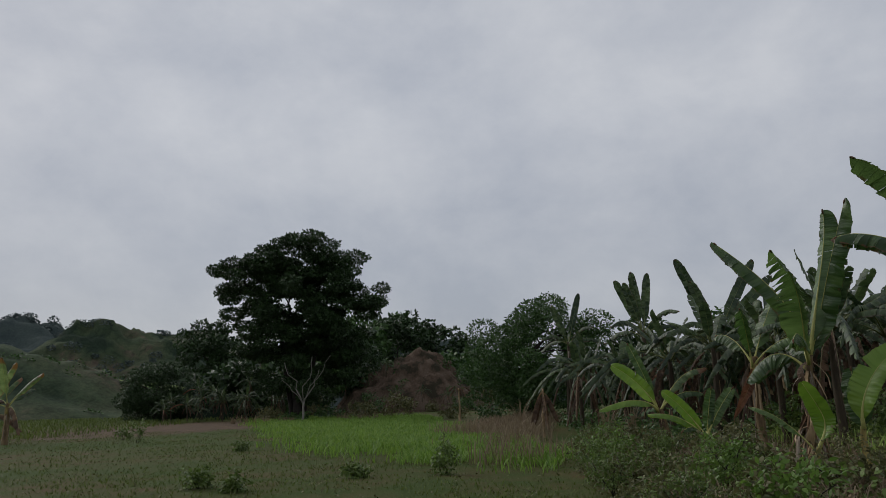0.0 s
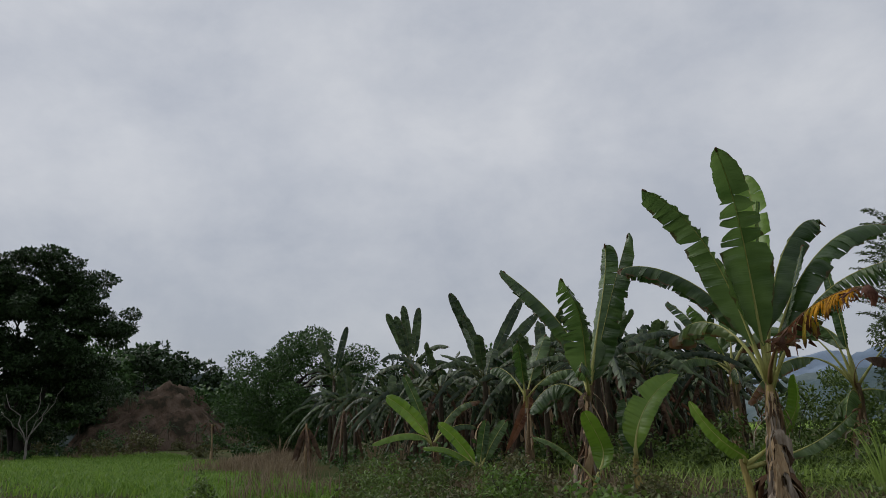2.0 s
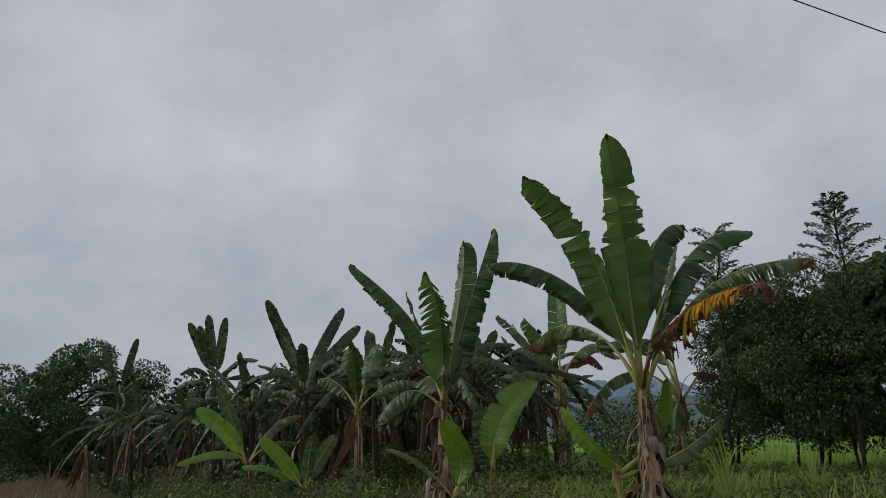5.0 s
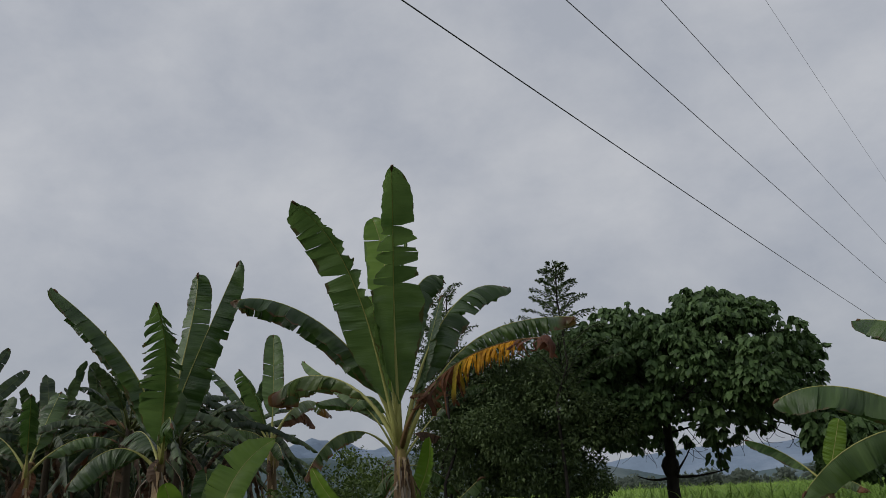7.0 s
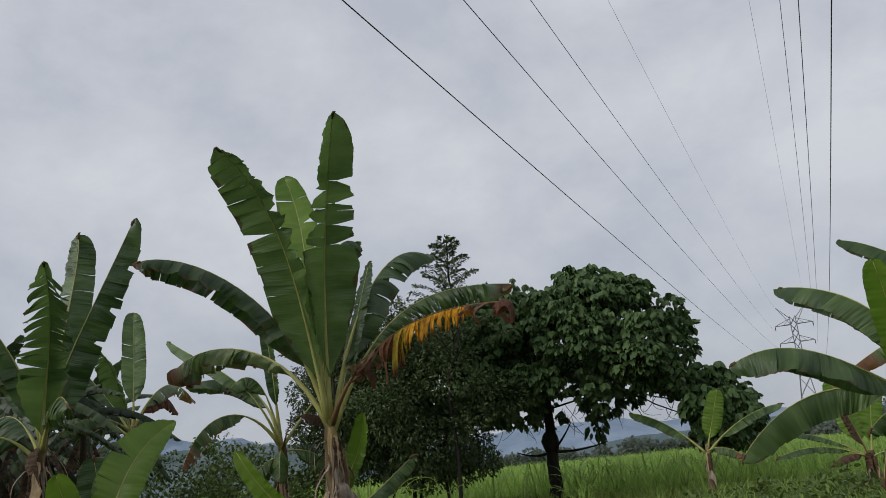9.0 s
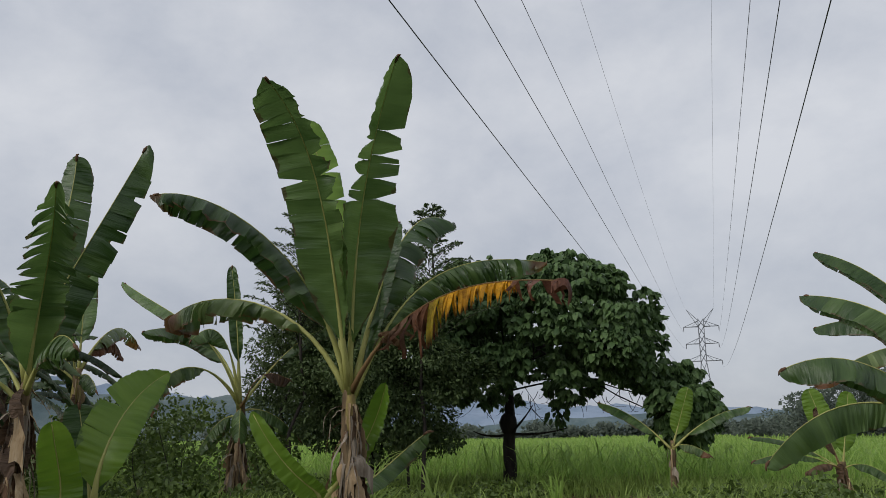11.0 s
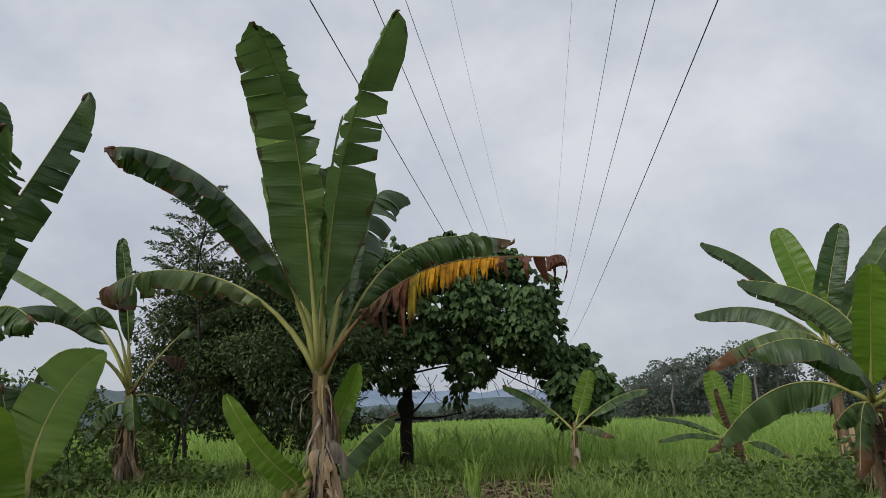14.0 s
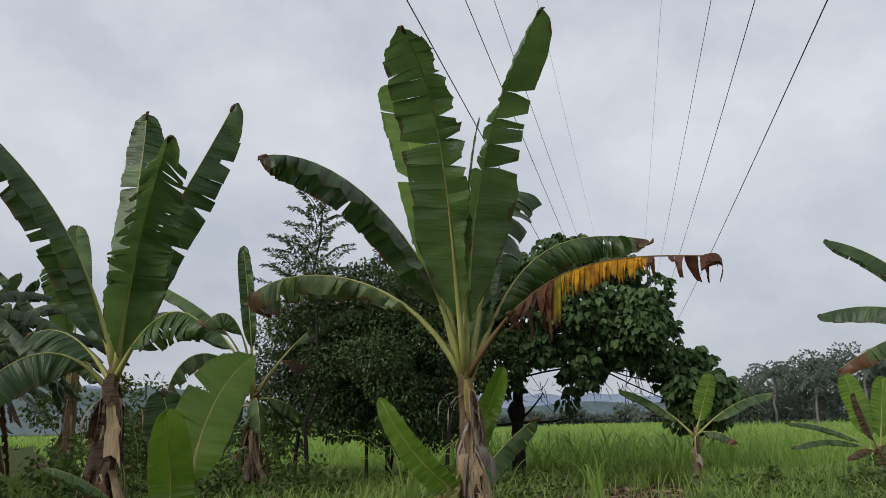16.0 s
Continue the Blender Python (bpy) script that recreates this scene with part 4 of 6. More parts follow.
for i, (x, y, h, w) in enumerate(((-88, -22, 9, 3.5), (-96, -17, 9.5, 3.4), (-84, -9.5, 4.6, 2.4), (-100, -12, 8.5, 3.2), (-112, -6, 5.5, 3.0), (-92, -5, 4.2, 2.4), (-70, -25, 4.5, 3.0), (-64, -27, 3.6, 2.6), (-110, -22, 12, 4), (-78, -20.5, 6.5, 2.6))):
    tree("tree", "green wooded slope tree behind the meadow", (x, y), [(0, 0, h * 0.75)], dome_clumps(R, 34, (0, 0, h * 0.75), w * 1.1, w * 1.3, h * 0.55, 1.3), 80, 0.55, 0.6, 0.1, M_DARKTREE if i % 2 else M_MIDTREE, M_BARK, 20 + i, 0.2, group="trees on the slope", limbs=5)

# broad tree with hanging leaves over the cane
mango = []
CROWN_TOP = ((-3.7, 3.6), (-3.3, 4.6), (-2.8, 5.15), (-1.9, 5.4), (0.1, 5.4), (0.9, 5.15), (1.75, 4.65), (1.9, 3.9), (2.0, 3.4), (2.4, 3.0), (2.8, 2.5), (3.0, 2.1))
CROWN_LOW = ((-3.7, 2.6), (-2.7, 2.1), (-1.0, 2.2), (0.6, 2.25), (1.0, 2.6), (1.5, 2.5), (1.9, 2.2), (2.15, 1.45), (2.6, 1.35), (3.0, 1.8))
while len(mango) < 330:
    x = R.uniform(-3.6, 2.9)
    hi, lo = profile(CROWN_TOP, x) - 0.25, profile(CROWN_LOW, x) + 0.15
    f = R.random() ** 0.8
    z = lo + (hi - lo) * f
    depth = (0.5 + 1.5 * math.sqrt(max(0.0, 1 - (2 * f - 0.85) ** 2))) * (1 if x < 1.6 else 0.55)
    y = depth * (R.choice((-1, -1, 1)) if R.random() < 0.75 else R.uniform(-1, 1)) * R.uniform(0.8, 1.0)
    if noise.noise((x * 0.9, y * 0.9, z * 1.3)) < -0.3:
        continue
    mango.append((x + 1.05, y, z - 0.4, R.uniform(0.26, 0.44)))
spreading = tree("spreading_tree", "low spreading tree with large drooping dark leaves", (-1.05, 9.8), [(0.05, 0, 2.75)], mango, 1250, 0.16, 0.6, 1.1, M_MANGO, M_BARK, 5, 0.16, jitter=0.25, limbs=22, bend=0.34, limb_size=0.13, rosette=6)
mesh_object("pruned_knob", *tube([(0.02, 0, 1.2), (0.02, 0, 1.3), (0.0, 0, 1.42), (0.02, 0, 1.52), (0.03, 0, 1.6)], [0.13, 0.165, 0.185, 0.16, 0.11], 10), M_BARK, spreading)
TW = random.Random(9)
for tip, bend in (((1.25, -0.1, 1.3), -0.12), ((-0.75, 0.0, 1.25), -0.15), ((0.6, -0.3, 1.75), -0.1)):
    p, q = Vector((0.02, 0, 1.2)), Vector(tip)
    mesh_object("limb", *tube([bezier(p, (p + q) / 2 + Vector((0, 0, bend)), q, i / 8) for i in range(9)], [0.034 - 0.003 * i for i in range(9)], 7), M_BARK, spreading)
for k in range(46):
    p = Vector((TW.uniform(-0.9, 2.9), TW.uniform(-0.9, 0.9), TW.uniform(1.75, 2.2)))
    q = p + Vector((TW.uniform(-0.5, 0.5), TW.uniform(-0.3, 0.3), -TW.uniform(0.1, 0.5)))
    c = (p + q) / 2 + Vector((TW.uniform(-0.2, 0.2), 0, -TW.uniform(0.05, 0.3)))
    mesh_object("twig", *tube([bezier(p, c, q, i / 8) for i in range(9)], [0.007 - 0.0005 * i for i in range(9)], 5), M_BARK, spreading)
pts, out = [], []
for k in range(34):
    a, z = TW.uniform(0, 6.283), TW.uniform(1.42, 1.78)
    r = TW.uniform(0.0, 0.2)
    pts.append((1.05 + math.cos(a) * r, math.sin(a) * r, z))
    out.append((math.cos(a), math.sin(a), 0.0))
tagged(leaf_mesh(pts, out, 0.19, 0.5, 1.4, 77, "hanging_sprig", M_MANGO, spreading, 0.2, 0.3), kind="stuff")

# feathery tree behind the large banana plant
feather = dome_clumps(R, 60, (0.1, 0, 2.15), 1.6, 1.3, 1.1, 0.48) + dome_clumps(R, 40, (-1.1, 0, 2.25), 1.1, 1.0, 0.95, 0.46) + dome_clumps(R, 34, (-0.3, 0, 3.2), 1.2, 1.0, 0.9, 0.42) + dome_clumps(R, 12, (0.9, 0.3, 1.1), 0.6, 0.6, 0.6, 0.35)
tree("bushy_tree", "dark bushy tree with small leaves", (-2.95, 7.2), [(0, 0, 2.2), (0.3, 0.2, 2.0), (-0.4, 0, 2.4), (0.6, 0, 1.6)], feather, 2700, 0.075, 0.42, 0.25, M_FEATHER, M_BARK, 6, 0.05, limbs=24)


def frond_tree(label, base, fronds, seed):
    """A slim tree whose top carries long pinnate fronds."""
    rnd = random.Random(seed)
    z0 = ground_z(*base)
    e = tagged(empty("pinnate_tree", base[0], base[1], z0), label, "tree")
    top = max(f[0][2] for f in fronds)
    mesh_object("trunk", *limb((0, 0, -0.1), (0.2, 0, top), 0.04, 0.012, rnd, 8, 0.03), M_BARK, e)
    for root, tip in fronds:
        p, q = Vector(root), Vector(tip)
        c = (p + q) / 2 + Vector((0, 0, 0.25 * (q - p).length))
        mesh_object("stalk", *tube([bezier(p, c, q, i / 6) for i in range(7)], [0.008 * (1 - i / 9) for i in range(7)], 5), M_BARK, e)
        pts, out = [], []
        side = (q - p).cross(Vector((0, 0, 1))).normalized()
        n = 34
        for i in range(3, n):
            s = i / n
            m = bezier(p, c, q, s)
            for sg in (-1, 1):
                for w in (0.45, 1.0):
                    pts.append(tuple(m + side * sg * 0.1 * w * (1.15 - 0.7 * s)))
                    out.append(tuple(side * sg * 1.4 + (q - p).normalized()))
        tagged(leaf_mesh(pts, out, 0.068, 0.36, 0.3, seed, "frond", M_FEATHER, e, jitter=0.6), kind="stuff")
    return e


def tiers(x, z0, z1, n, r0, r1):
    """Fronds in a spiral up the stem, shorter towards the top."""
    out = []
    for i in range(n):
        a, s = i * 2.4, i / (n - 1)
        r = r0 + (r1 - r0) * s
        out.append(((x, 0, z0 + (z1 - z0) * s), (x + math.cos(a) * r, math.sin(a) * r, z0 + (z1 - z0) * s + 0.55 * r)))
    return out


frond_tree("slim tree with tiered feathery pinnate fronds", (-1.75, 6.6), tiers(0.15, 2.6, 5.15, 46, 1.3, 0.2), 3)
frond_tree("slim tree with loose feathery pinnate fronds", (-3.9, 5.9), tiers(0.1, 2.6, 4.9, 30, 1.05, 0.4), 4)
frond_tree("slim tree with loose feathery pinnate fronds", (-4.5, 6.6), tiers(0.0, 2.4, 4.3, 26, 1.05, 0.5), 5)

# far trees behind the cane, haze mixed into their leaf colour
for i in range(25):
    x = 7 + i * 1.7 + R.uniform(-1, 1)
    h = 3.0 + 5.0 * smooth(8, 19, x) + R.uniform(-1.2, 1.0)
    w = R.uniform(1.6, 2.8)
    tree("far_tree", "hazy green tree in the row beyond the cane field", (x, 80 + R.uniform(-5, 9)), [(0, 0, h * 0.6)], dome_clumps(R, 22, (0, 0, h * 0.52), w, w, h * 0.46, 1.0), 105, 0.29, 0.7, 0.1, M_FARTREE_HAZED, M_BARK_PALE, 60 + i, 0.14, group="far tree row", limbs=3)
for i in range(26):
    x = -150 + i * 7 + R.uniform(-2, 2)
    h = R.uniform(3, 5.5)
    tree("far_tree", "hazy grey-green tree on the far field edge", (x, 205 + R.uniform(-10, 15)), [(0, 0, h * 0.5)], dome_clumps(R, 16, (0, 0, h * 0.5), 4.5, 3, h * 0.45, 1.6), 24, 1.0, 0.7, 0.1, M_FARTREE_HAZED, M_BARK, 120 + i, 0.2, group="far field trees", limbs=2)


def shrub(label, base, size, height, material, seed, leaf=0.09, per=420, group="shrubs", aspect=0.55):
    rnd = random.Random(seed)
    z0 = ground_z(*base)
    e = tagged(empty("shrub", base[0], base[1], z0), label, "shrub", group)
    cl = dome_clumps(rnd, 22, (0, 0, height * 0.45), size, size, height * 0.5, max(0.12, size * 0.3), fill=0.5)
    for c in cl[:4]:
        mesh_object("stem", *limb((rnd.uniform(-0.05, 0.05), rnd.uniform(-0.05, 0.05), -0.03), c[:3], 0.012, 0.004, rnd, 4, 0.08), M_BARK, e)
    pts, out = clump_points(cl, per * 3.2, rnd, 0.3, 0.9)
    tagged(leaf_mesh(pts, out, leaf, aspect, 0.2, seed, "foliage", material, e), kind="stuff")
    return e


# undergrowth along the bank
for i in range(30):
    x = -13 + i * 0.48 + R.uniform(-0.4, 0.4)
    y = -3.3 + R.uniform(-0.5, 1.4) + (0.5 if x > -1 else 0)
    h = R.uniform(0.25, 0.8)
    shrub("tangled green undergrowth bush on the bank", (x, y), R.uniform(0.25, 0.6), h, (M_SHRUB, M_SHRUB_DULL, M_SHRUB_DULL)[i % 3], 200 + i, (0.04, 0.055, 0.09)[i % 3] * R.uniform(0.8, 1.2), (1000, 650, 330)[i % 3])
for i, (x, y, s, h) in enumerate(((-3.3, 4.6, 0.7, 0.7), (-5.4, 7.0, 1.0, 2.2), (-8.2, 8.2, 1.2, 2.2), (-10.5, 9.5, 1.3, 2.4))):
    shrub("dense green bush behind the banana plants", (x, y), s, h, M_SHRUB, 260 + i, 0.09, 420, group="bushes behind the plants")
for i, (x, y, s, h) in enumerate(((-4.65, 4.0, 0.55, 1.6), (-5.2, 3.7, 0.6, 1.3), (-3.75, 5.0, 0.3, 1.5), (-3.2, 4.0, 0.5, 0.7), (-4.3, 3.4, 0.6, 0.8), (-5.6, 3.0, 0.8, 1.2), (-7.0, 2.0, 0.8, 1.0), (6.2, 2.0, 0.6, 0.8), (5.0, 3.1, 0.45, 0.6), (5.9, 3.0, 0.4, 0.65), (4.4, 5.2, 0.5, 0.7), (5.4, 4.2, 0.6, 0.8), (-8.6, 1.2, 0.9, 1.1), (3.2, 6.5, 0.35, 0.4))):
    shrub("leafy green bush among the banana plants", (x, y), s, h, M_SHRUB, 300 + i, 0.09, 330)


# ---- banana plants, nearest first ----
def L(x, y, z, arch=0.1, width=0.45, tears=8, fold=12, **kw):
    return dict(tip=(x, y, z), arch=arch, width=width, tears=tears, fold=fold, **kw)


def T(p1, p2, p3, one, two, **kw):
    """A leaf along a cubic from the crown; one, two: width and angle of each half."""
    return dict(ctrl=(p1, p2, p3), one=one, two=two, **kw)


# outlines of torn halves: place along the blade, width
NOTCHED = ((0, 0.06), (0.08, 0.6), (0.2, 0.95), (0.45, 1.0), (0.58, 1.05), (0.6, 0.95), (0.72, 0.9), (0.78, 0.95), (0.79, 0.6), (0.88, 0.85), (0.96, 0.5), (1.0, 0.05))
SPEAR_WIDE = ((0, 0.06), (0.08, 0.6), (0.2, 0.95), (0.36, 1.12), (0.41, 0.98), (0.58, 0.86), (0.7, 0.76), (0.84, 0.72), (0.93, 0.55), (0.98, 0.32), (1.0, 0.05))
SPEAR_NARROW = ((0, 0.06), (0.08, 0.5), (0.2, 0.9), (0.42, 0.95), (0.52, 0.78), (0.6, 0.72), (0.66, 0.66), (0.665, 0.52), (0.85, 0.56), (0.94, 0.4), (0.98, 0.25), (1.0, 0.05))
DROOPED = ((0, 0.1), (0.06, 0.35), (0.14, 0.55), (0.3, 0.8), (0.45, 0.95), (0.8, 1.0), (0.94, 1.0), (0.98, 0.75), (1.0, 0.2))
BLUNT = ((0, 0.06), (0.08, 0.6), (0.2, 0.95), (0.45, 1.0), (0.7, 0.98), (0.85, 0.86), (0.93, 0.7), (0.975, 0.42), (1.0, 0.04))
COMB_SIDE = ((0, 0.06), (0.08, 0.6), (0.2, 0.95), (0.45, 1.0), (0.7, 0.85), (0.85, 0.7), (0.94, 0.45), (1.0, 0.05))
SPIKE = (0.17, 0.0, 4.18)
C1 = (0.0, 0.0, 1.98)
FACE = (0.25, -1.0, -0.1)
banana_plant("tall banana plant with torn leaves and one orange dying leaf", (0.1, -0.1), C1, [
    T((-0.03, -0.4, 3.29), (0.05, -0.8, 4.04), (-0.11, -1.44, 4.34), (0.31, 332), (0.21, 198), petiole=0.11, strips=16, torn=(0.25, 0.96), gaps=((0.52,), (0.44, 0.53, 0.62, 0.78)), shapes=(BLUNT, NOTCHED), bend=20, pleat=0.9, swing=0.7),
    T((0.06, -0.16, 3.4), (0.34, -0.4, 4.1), (0.85, -1.01, 4.58), (0.37, 308), (0.31, 194), petiole=0.11, strips=6, torn=(0.38, 0.7), gaps=((0.42, 0.52, 0.66), (0.43, 0.51, 0.6, 0.7)), shapes=(SPEAR_NARROW, SPEAR_WIDE), bend=18, pleat=0.9),
    T((-0.29, 0.1, 3.3), (-0.59, 0.66, 4.17), (-0.86, 0.59, 4.87), (0.2, 30), (0.24, 190), look_of=M_LEAF_YOUNG, strips=4, torn=(0.35, 0.9), gaps=((0.5, 0.66), (0.45,)), bend=10, pleat=0.4),
    T((-0.27, -0.1, 3.23), (-0.82, -1.11, 3.68), (-1.29, -1.22, 3.55), (0.26, 304), (0.21, 232), shapes=(FULL, FULL), strips=20, torn=(0.12, 0.97), gaps=((0.48,), ()), bend=34, swing=0.7, pleat=1.9, look_of=M_LEAF_TIP),
    T((-0.53, -0.09, 3.08), (-1.86, -0.02, 2.96), (-1.99, -0.02, 2.64), (0.29, 296), (0.26, 240), petiole=0.2, strips=17, torn=(0.05, 0.97), gaps=((0.7,), ()), shapes=(DROOPED, DROOPED), bend=44, swing=1.1, slit=0.008, pleat=3.0, look_of=M_LEAF_WORN, ragged=0.15, dry_tip=False),
    T((0.34, 0.24, 2.87), (0.57, 0.74, 3.38), (1.56, 1.22, 3.25), (0.27, 292), (0.26, 246), petiole=0.2, strips=34, torn=(0.04, 0.9), swing=0.6, slit=0.019, bend=50, look_of=M_LEAF_TIP, pleat=3.2, dry_tip=False),
    dict(ctrl=((0.58, -0.38, 2.75), (1.01, 0.54, 3.01), (1.95, -0.23, 2.77)), curtain=True),
    T((0.25, 0.11, 3.26), (0.2, 1.12, 4.04), (0.41, 1.67, 3.88), (0.3, 318), (0.32, 226), strips=14, torn=(0.1, 0.95), gaps=((0.4,), (0.35, 0.6)), bend=40),
    T((-0.62, 0.51, 3.63), (-0.51, 1.23, 4.4), (-0.39, 1.39, 4.1), (0.28, 318), (0.28, 226), strips=8, gaps=((0.5,), (0.45, 0.62)), bend=36),
    T((0.0, -0.02, 2.8), (0.04, 0.0, 3.55), SPIKE, (0.025, 60), (0.025, 120), petiole=0.05, strips=0, bend=0, pleat=0.2, dry_tip=False),
    L(0.25, 0.5, 3.6, 0.05, 0.3, 3, 10),
], 0.078, 1, skirt=190, skirt_length=0.62, ruff=26, skirt_top=0.92, husks=17)
banana_plant("young banana sucker with two bright broad leaves", (-0.1, -0.35), (-0.12, -0.38, 1.05), [
    T((0.03, -0.4, 1.15), (-0.18, -0.61, 1.08), (-0.47, -0.83, 1.75), (0.1, 15), (0.115, 165), face=FACE, look_of=M_LEAF_YOUNG, petiole=0.1, strips=2, torn=(0.1, 0.3), bend=20, pleat=0.3),
    T((-0.02, 0.24, 1.32), (0.1, 0.37, 1.62), (0.3, 0.12, 2.02), (0.13, 40), (0.12, 150), face=FACE, look_of=M_LEAF_YOUNG, petiole=0.12, strips=0, bend=16, pleat=0.3),
    T((0.07, 0.51, 1.14), (0.09, 0.78, 1.36), (0.46, 0.77, 1.59), (0.15, 320), (0.15, 220), strips=5, bend=26),
], 0.05, 2, name="banana_sucker", group="banana suckers")

C2 = (-2.35, -1.3, 2.05)
FACE2 = (0.75, -0.66, -0.1)
banana_plant("banana plant with upright torn leaves and a dry skirt", (-2.4, -1.35), C2, [
    T((-2.73, -1.19, 2.77), (-2.51, -1.77, 3.24), (-3.24, -2.24, 3.9), (0.27, 304), (0.2, 236), petiole=0.06, strips=12, torn=(0.2, 0.9), gaps=((0.45, 0.7), ()), bend=24),
    T((-2.55, -0.99, 3.07), (-2.66, -0.67, 3.86), (-2.62, -0.75, 4.23), (0.22, 322), (0.17, 204), petiole=0.08, strips=3, torn=(0.5, 0.8), bend=8, pleat=0.3),
    T((-2.19, -1.42, 2.75), (-2.16, -1.35, 3.12), (-1.57, -1.98, 3.47), (0.36, 312), (0.34, 236), petiole=0.05, strips=20, torn=(0.25, 0.95), gaps=((0.38, 0.46, 0.53, 0.6, 0.67, 0.74, 0.81, 0.88), (0.45, 0.68, 0.86)), shapes=(COMB_SIDE, FULL), bend=12, swing=1.6),
    T((-2.82, -0.85, 2.61), (-2.19, -1.07, 2.99), (-1.76, -0.79, 4.21), (0.28, 278), (0.22, 222), petiole=0.06, strips=13, torn=(0.3, 0.95), gaps=((0.55, 0.7, 0.85), (0.6,)), bend=14, pleat=0.8),
    L(-3.3, -1.1, 2.3, 0.34, 0.5, 6, -20),
    L(-3.0, -2.0, 1.7, 0.7, 0.52, 12, -42, calm=0.6),
    L(-1.3, -1.9, 2.2, 0.4, 0.45, 10, -40),
], 0.07, 3, skirt=150, skirt_length=0.8, ruff=70, husks=9)
banana_plant("young banana sucker with one broad bright leaf", (-1.72, -1.55), (-1.72, -1.57, 0.8), [
    T((-1.8, -1.3, 1.15), (-1.8, -1.4, 1.2), (-1.63, -1.72, 1.67), (0.16, 12), (0.16, 168), face=FACE2, look_of=M_LEAF_YOUNG, petiole=0.1, strips=0, bend=14, pleat=0.3),
    L(-2.1, -2.3, 1.35, 0.25, 0.2, 1, -10),
], 0.045, 4, name="banana_sucker", group="banana suckers")
banana_plant("banana sucker with two wide green leaves", (-1.95, -0.8), (-2.0, -0.8, 1.05), [
    T((-1.95, -0.85, 1.5), (-1.9, -0.6, 1.95), (-1.84, -0.13, 2.16), (0.22, 12), (0.26, 170), shapes=(TAPER, TAPER), face=(0.5, -0.85, 0.1), look_of=M_LEAF_YOUNG, petiole=0.08, strips=3, gaps=((), (0.55,)), bend=16, pleat=0.35),
    L(-2.3, -0.75, 1.85, 0.02, 0.4, 1, 8, face=FACE2, petiole=0.1),
], 0.06, 14, name="banana_sucker", group="banana suckers")
banana_plant("slim banana plant with a hanging rust-brown leaf", (-6.9, -0.5), (-6.85, -0.6, 2.2), [
    T((-6.8, -0.4, 2.3), (-6.8, -0.5, 1.95), (-6.9, -1.05, 1.0), (0.12, 20), (0.12, 160), face=(1, -0.3, 0), look_of=M_LEAF_RUST, rib_of=M_RIB_DRY, petiole=0.42, strips=3, bend=10, pleat=0.5, ragged=0.2, shapes=(TAPER, TAPER)),
    L(-7.6, 0.2, 3.4, 0.1, 0.42, 8, 0),
    L(-6.1, -1.0, 3.1, 0.25, 0.42, 10, -25),
    L(-7.8, -1.0, 2.7, 0.35, 0.42, 12, -35),
    L(-6.2, 0.4, 2.5, 0.4, 0.42, 12, -40),
], 0.08, 13, skirt=20)

C3 = (-4.62, 5.4, 2.15)
banana_plant("banana plant with bare arching stalks behind", (-4.7, 5.5), C3, [
    T((-4.66, 5.35, 2.9), (-4.72, 5.3, 3.7), (-4.81, 5.2, 4.5), (0.15, 30), (0.14, 155), face=FACE, petiole=0.3, strips=0, bend=10, pleat=0.3, thick=0.06),
    T((-4.53, 4.54, 3.36), (-5.48, 4.5, 3.54), (-7.13, 5.22, 4.37), (0.22, 300), (0.2, 235), petiole=0.3, strips=4, bend=20, pleat=0.6),
    T((-5.57, 6.34, 3.41), (-6.38, 6.13, 3.76), (-6.23, 4.73, 3.35), (0.3, 292), (0.28, 245), petiole=0.25, strips=7, bend=26, pleat=0.6, thick=0.045),
    T((-5.0, 5.0, 3.0), (-5.4, 4.2, 2.85), (-4.7, 3.0, 1.8), (0.26, 290), (0.24, 250), thick=0.045, petiole=0.35, strips=14, torn=(0.05, 0.95), gaps=((0.3, 0.5, 0.7), (0.4, 0.6)), bend=24, look_of=M_LEAF_WORN),
    T((-4.14, 4.89, 2.1), (-4.13, 4.9, 2.87), (-3.79, 5.6, 2.5), (0.2, 285), (0.16, 255), petiole=0.7, strips=5, torn=(0.1, 0.9), look_of=M_LEAF_DEAD, rib_of=M_RIB_DRY, bend=10),
    T((-4.65, 5.2, 3.0), (-4.8, 4.9, 3.75), (-5.15, 4.6, 3.1), (0.26, 300), (0.26, 240), petiole=0.4, strips=3, bend=20, thick=0.05),
    T((-4.2, 5.9, 3.0), (-3.7, 6.2, 3.6), (-3.1, 6.4, 3.5), (0.24, 300), (0.22, 235), petiole=0.35, strips=6, bend=26),
    L(-4.1, 4.6, 1.5, 0.45, 0.5, 4, -30),
    L(-5.3, 5.2, 1.3, 0.45, 0.5, 5, -30),
    L(-3.9, 6.2, 1.5, 0.35, 0.45, 6, -40),
], 0.1, 5, skirt=110, ruff=50, skirt_top=0.8, husks=8)
C4 = (-7.4, 4.6, 2.75)
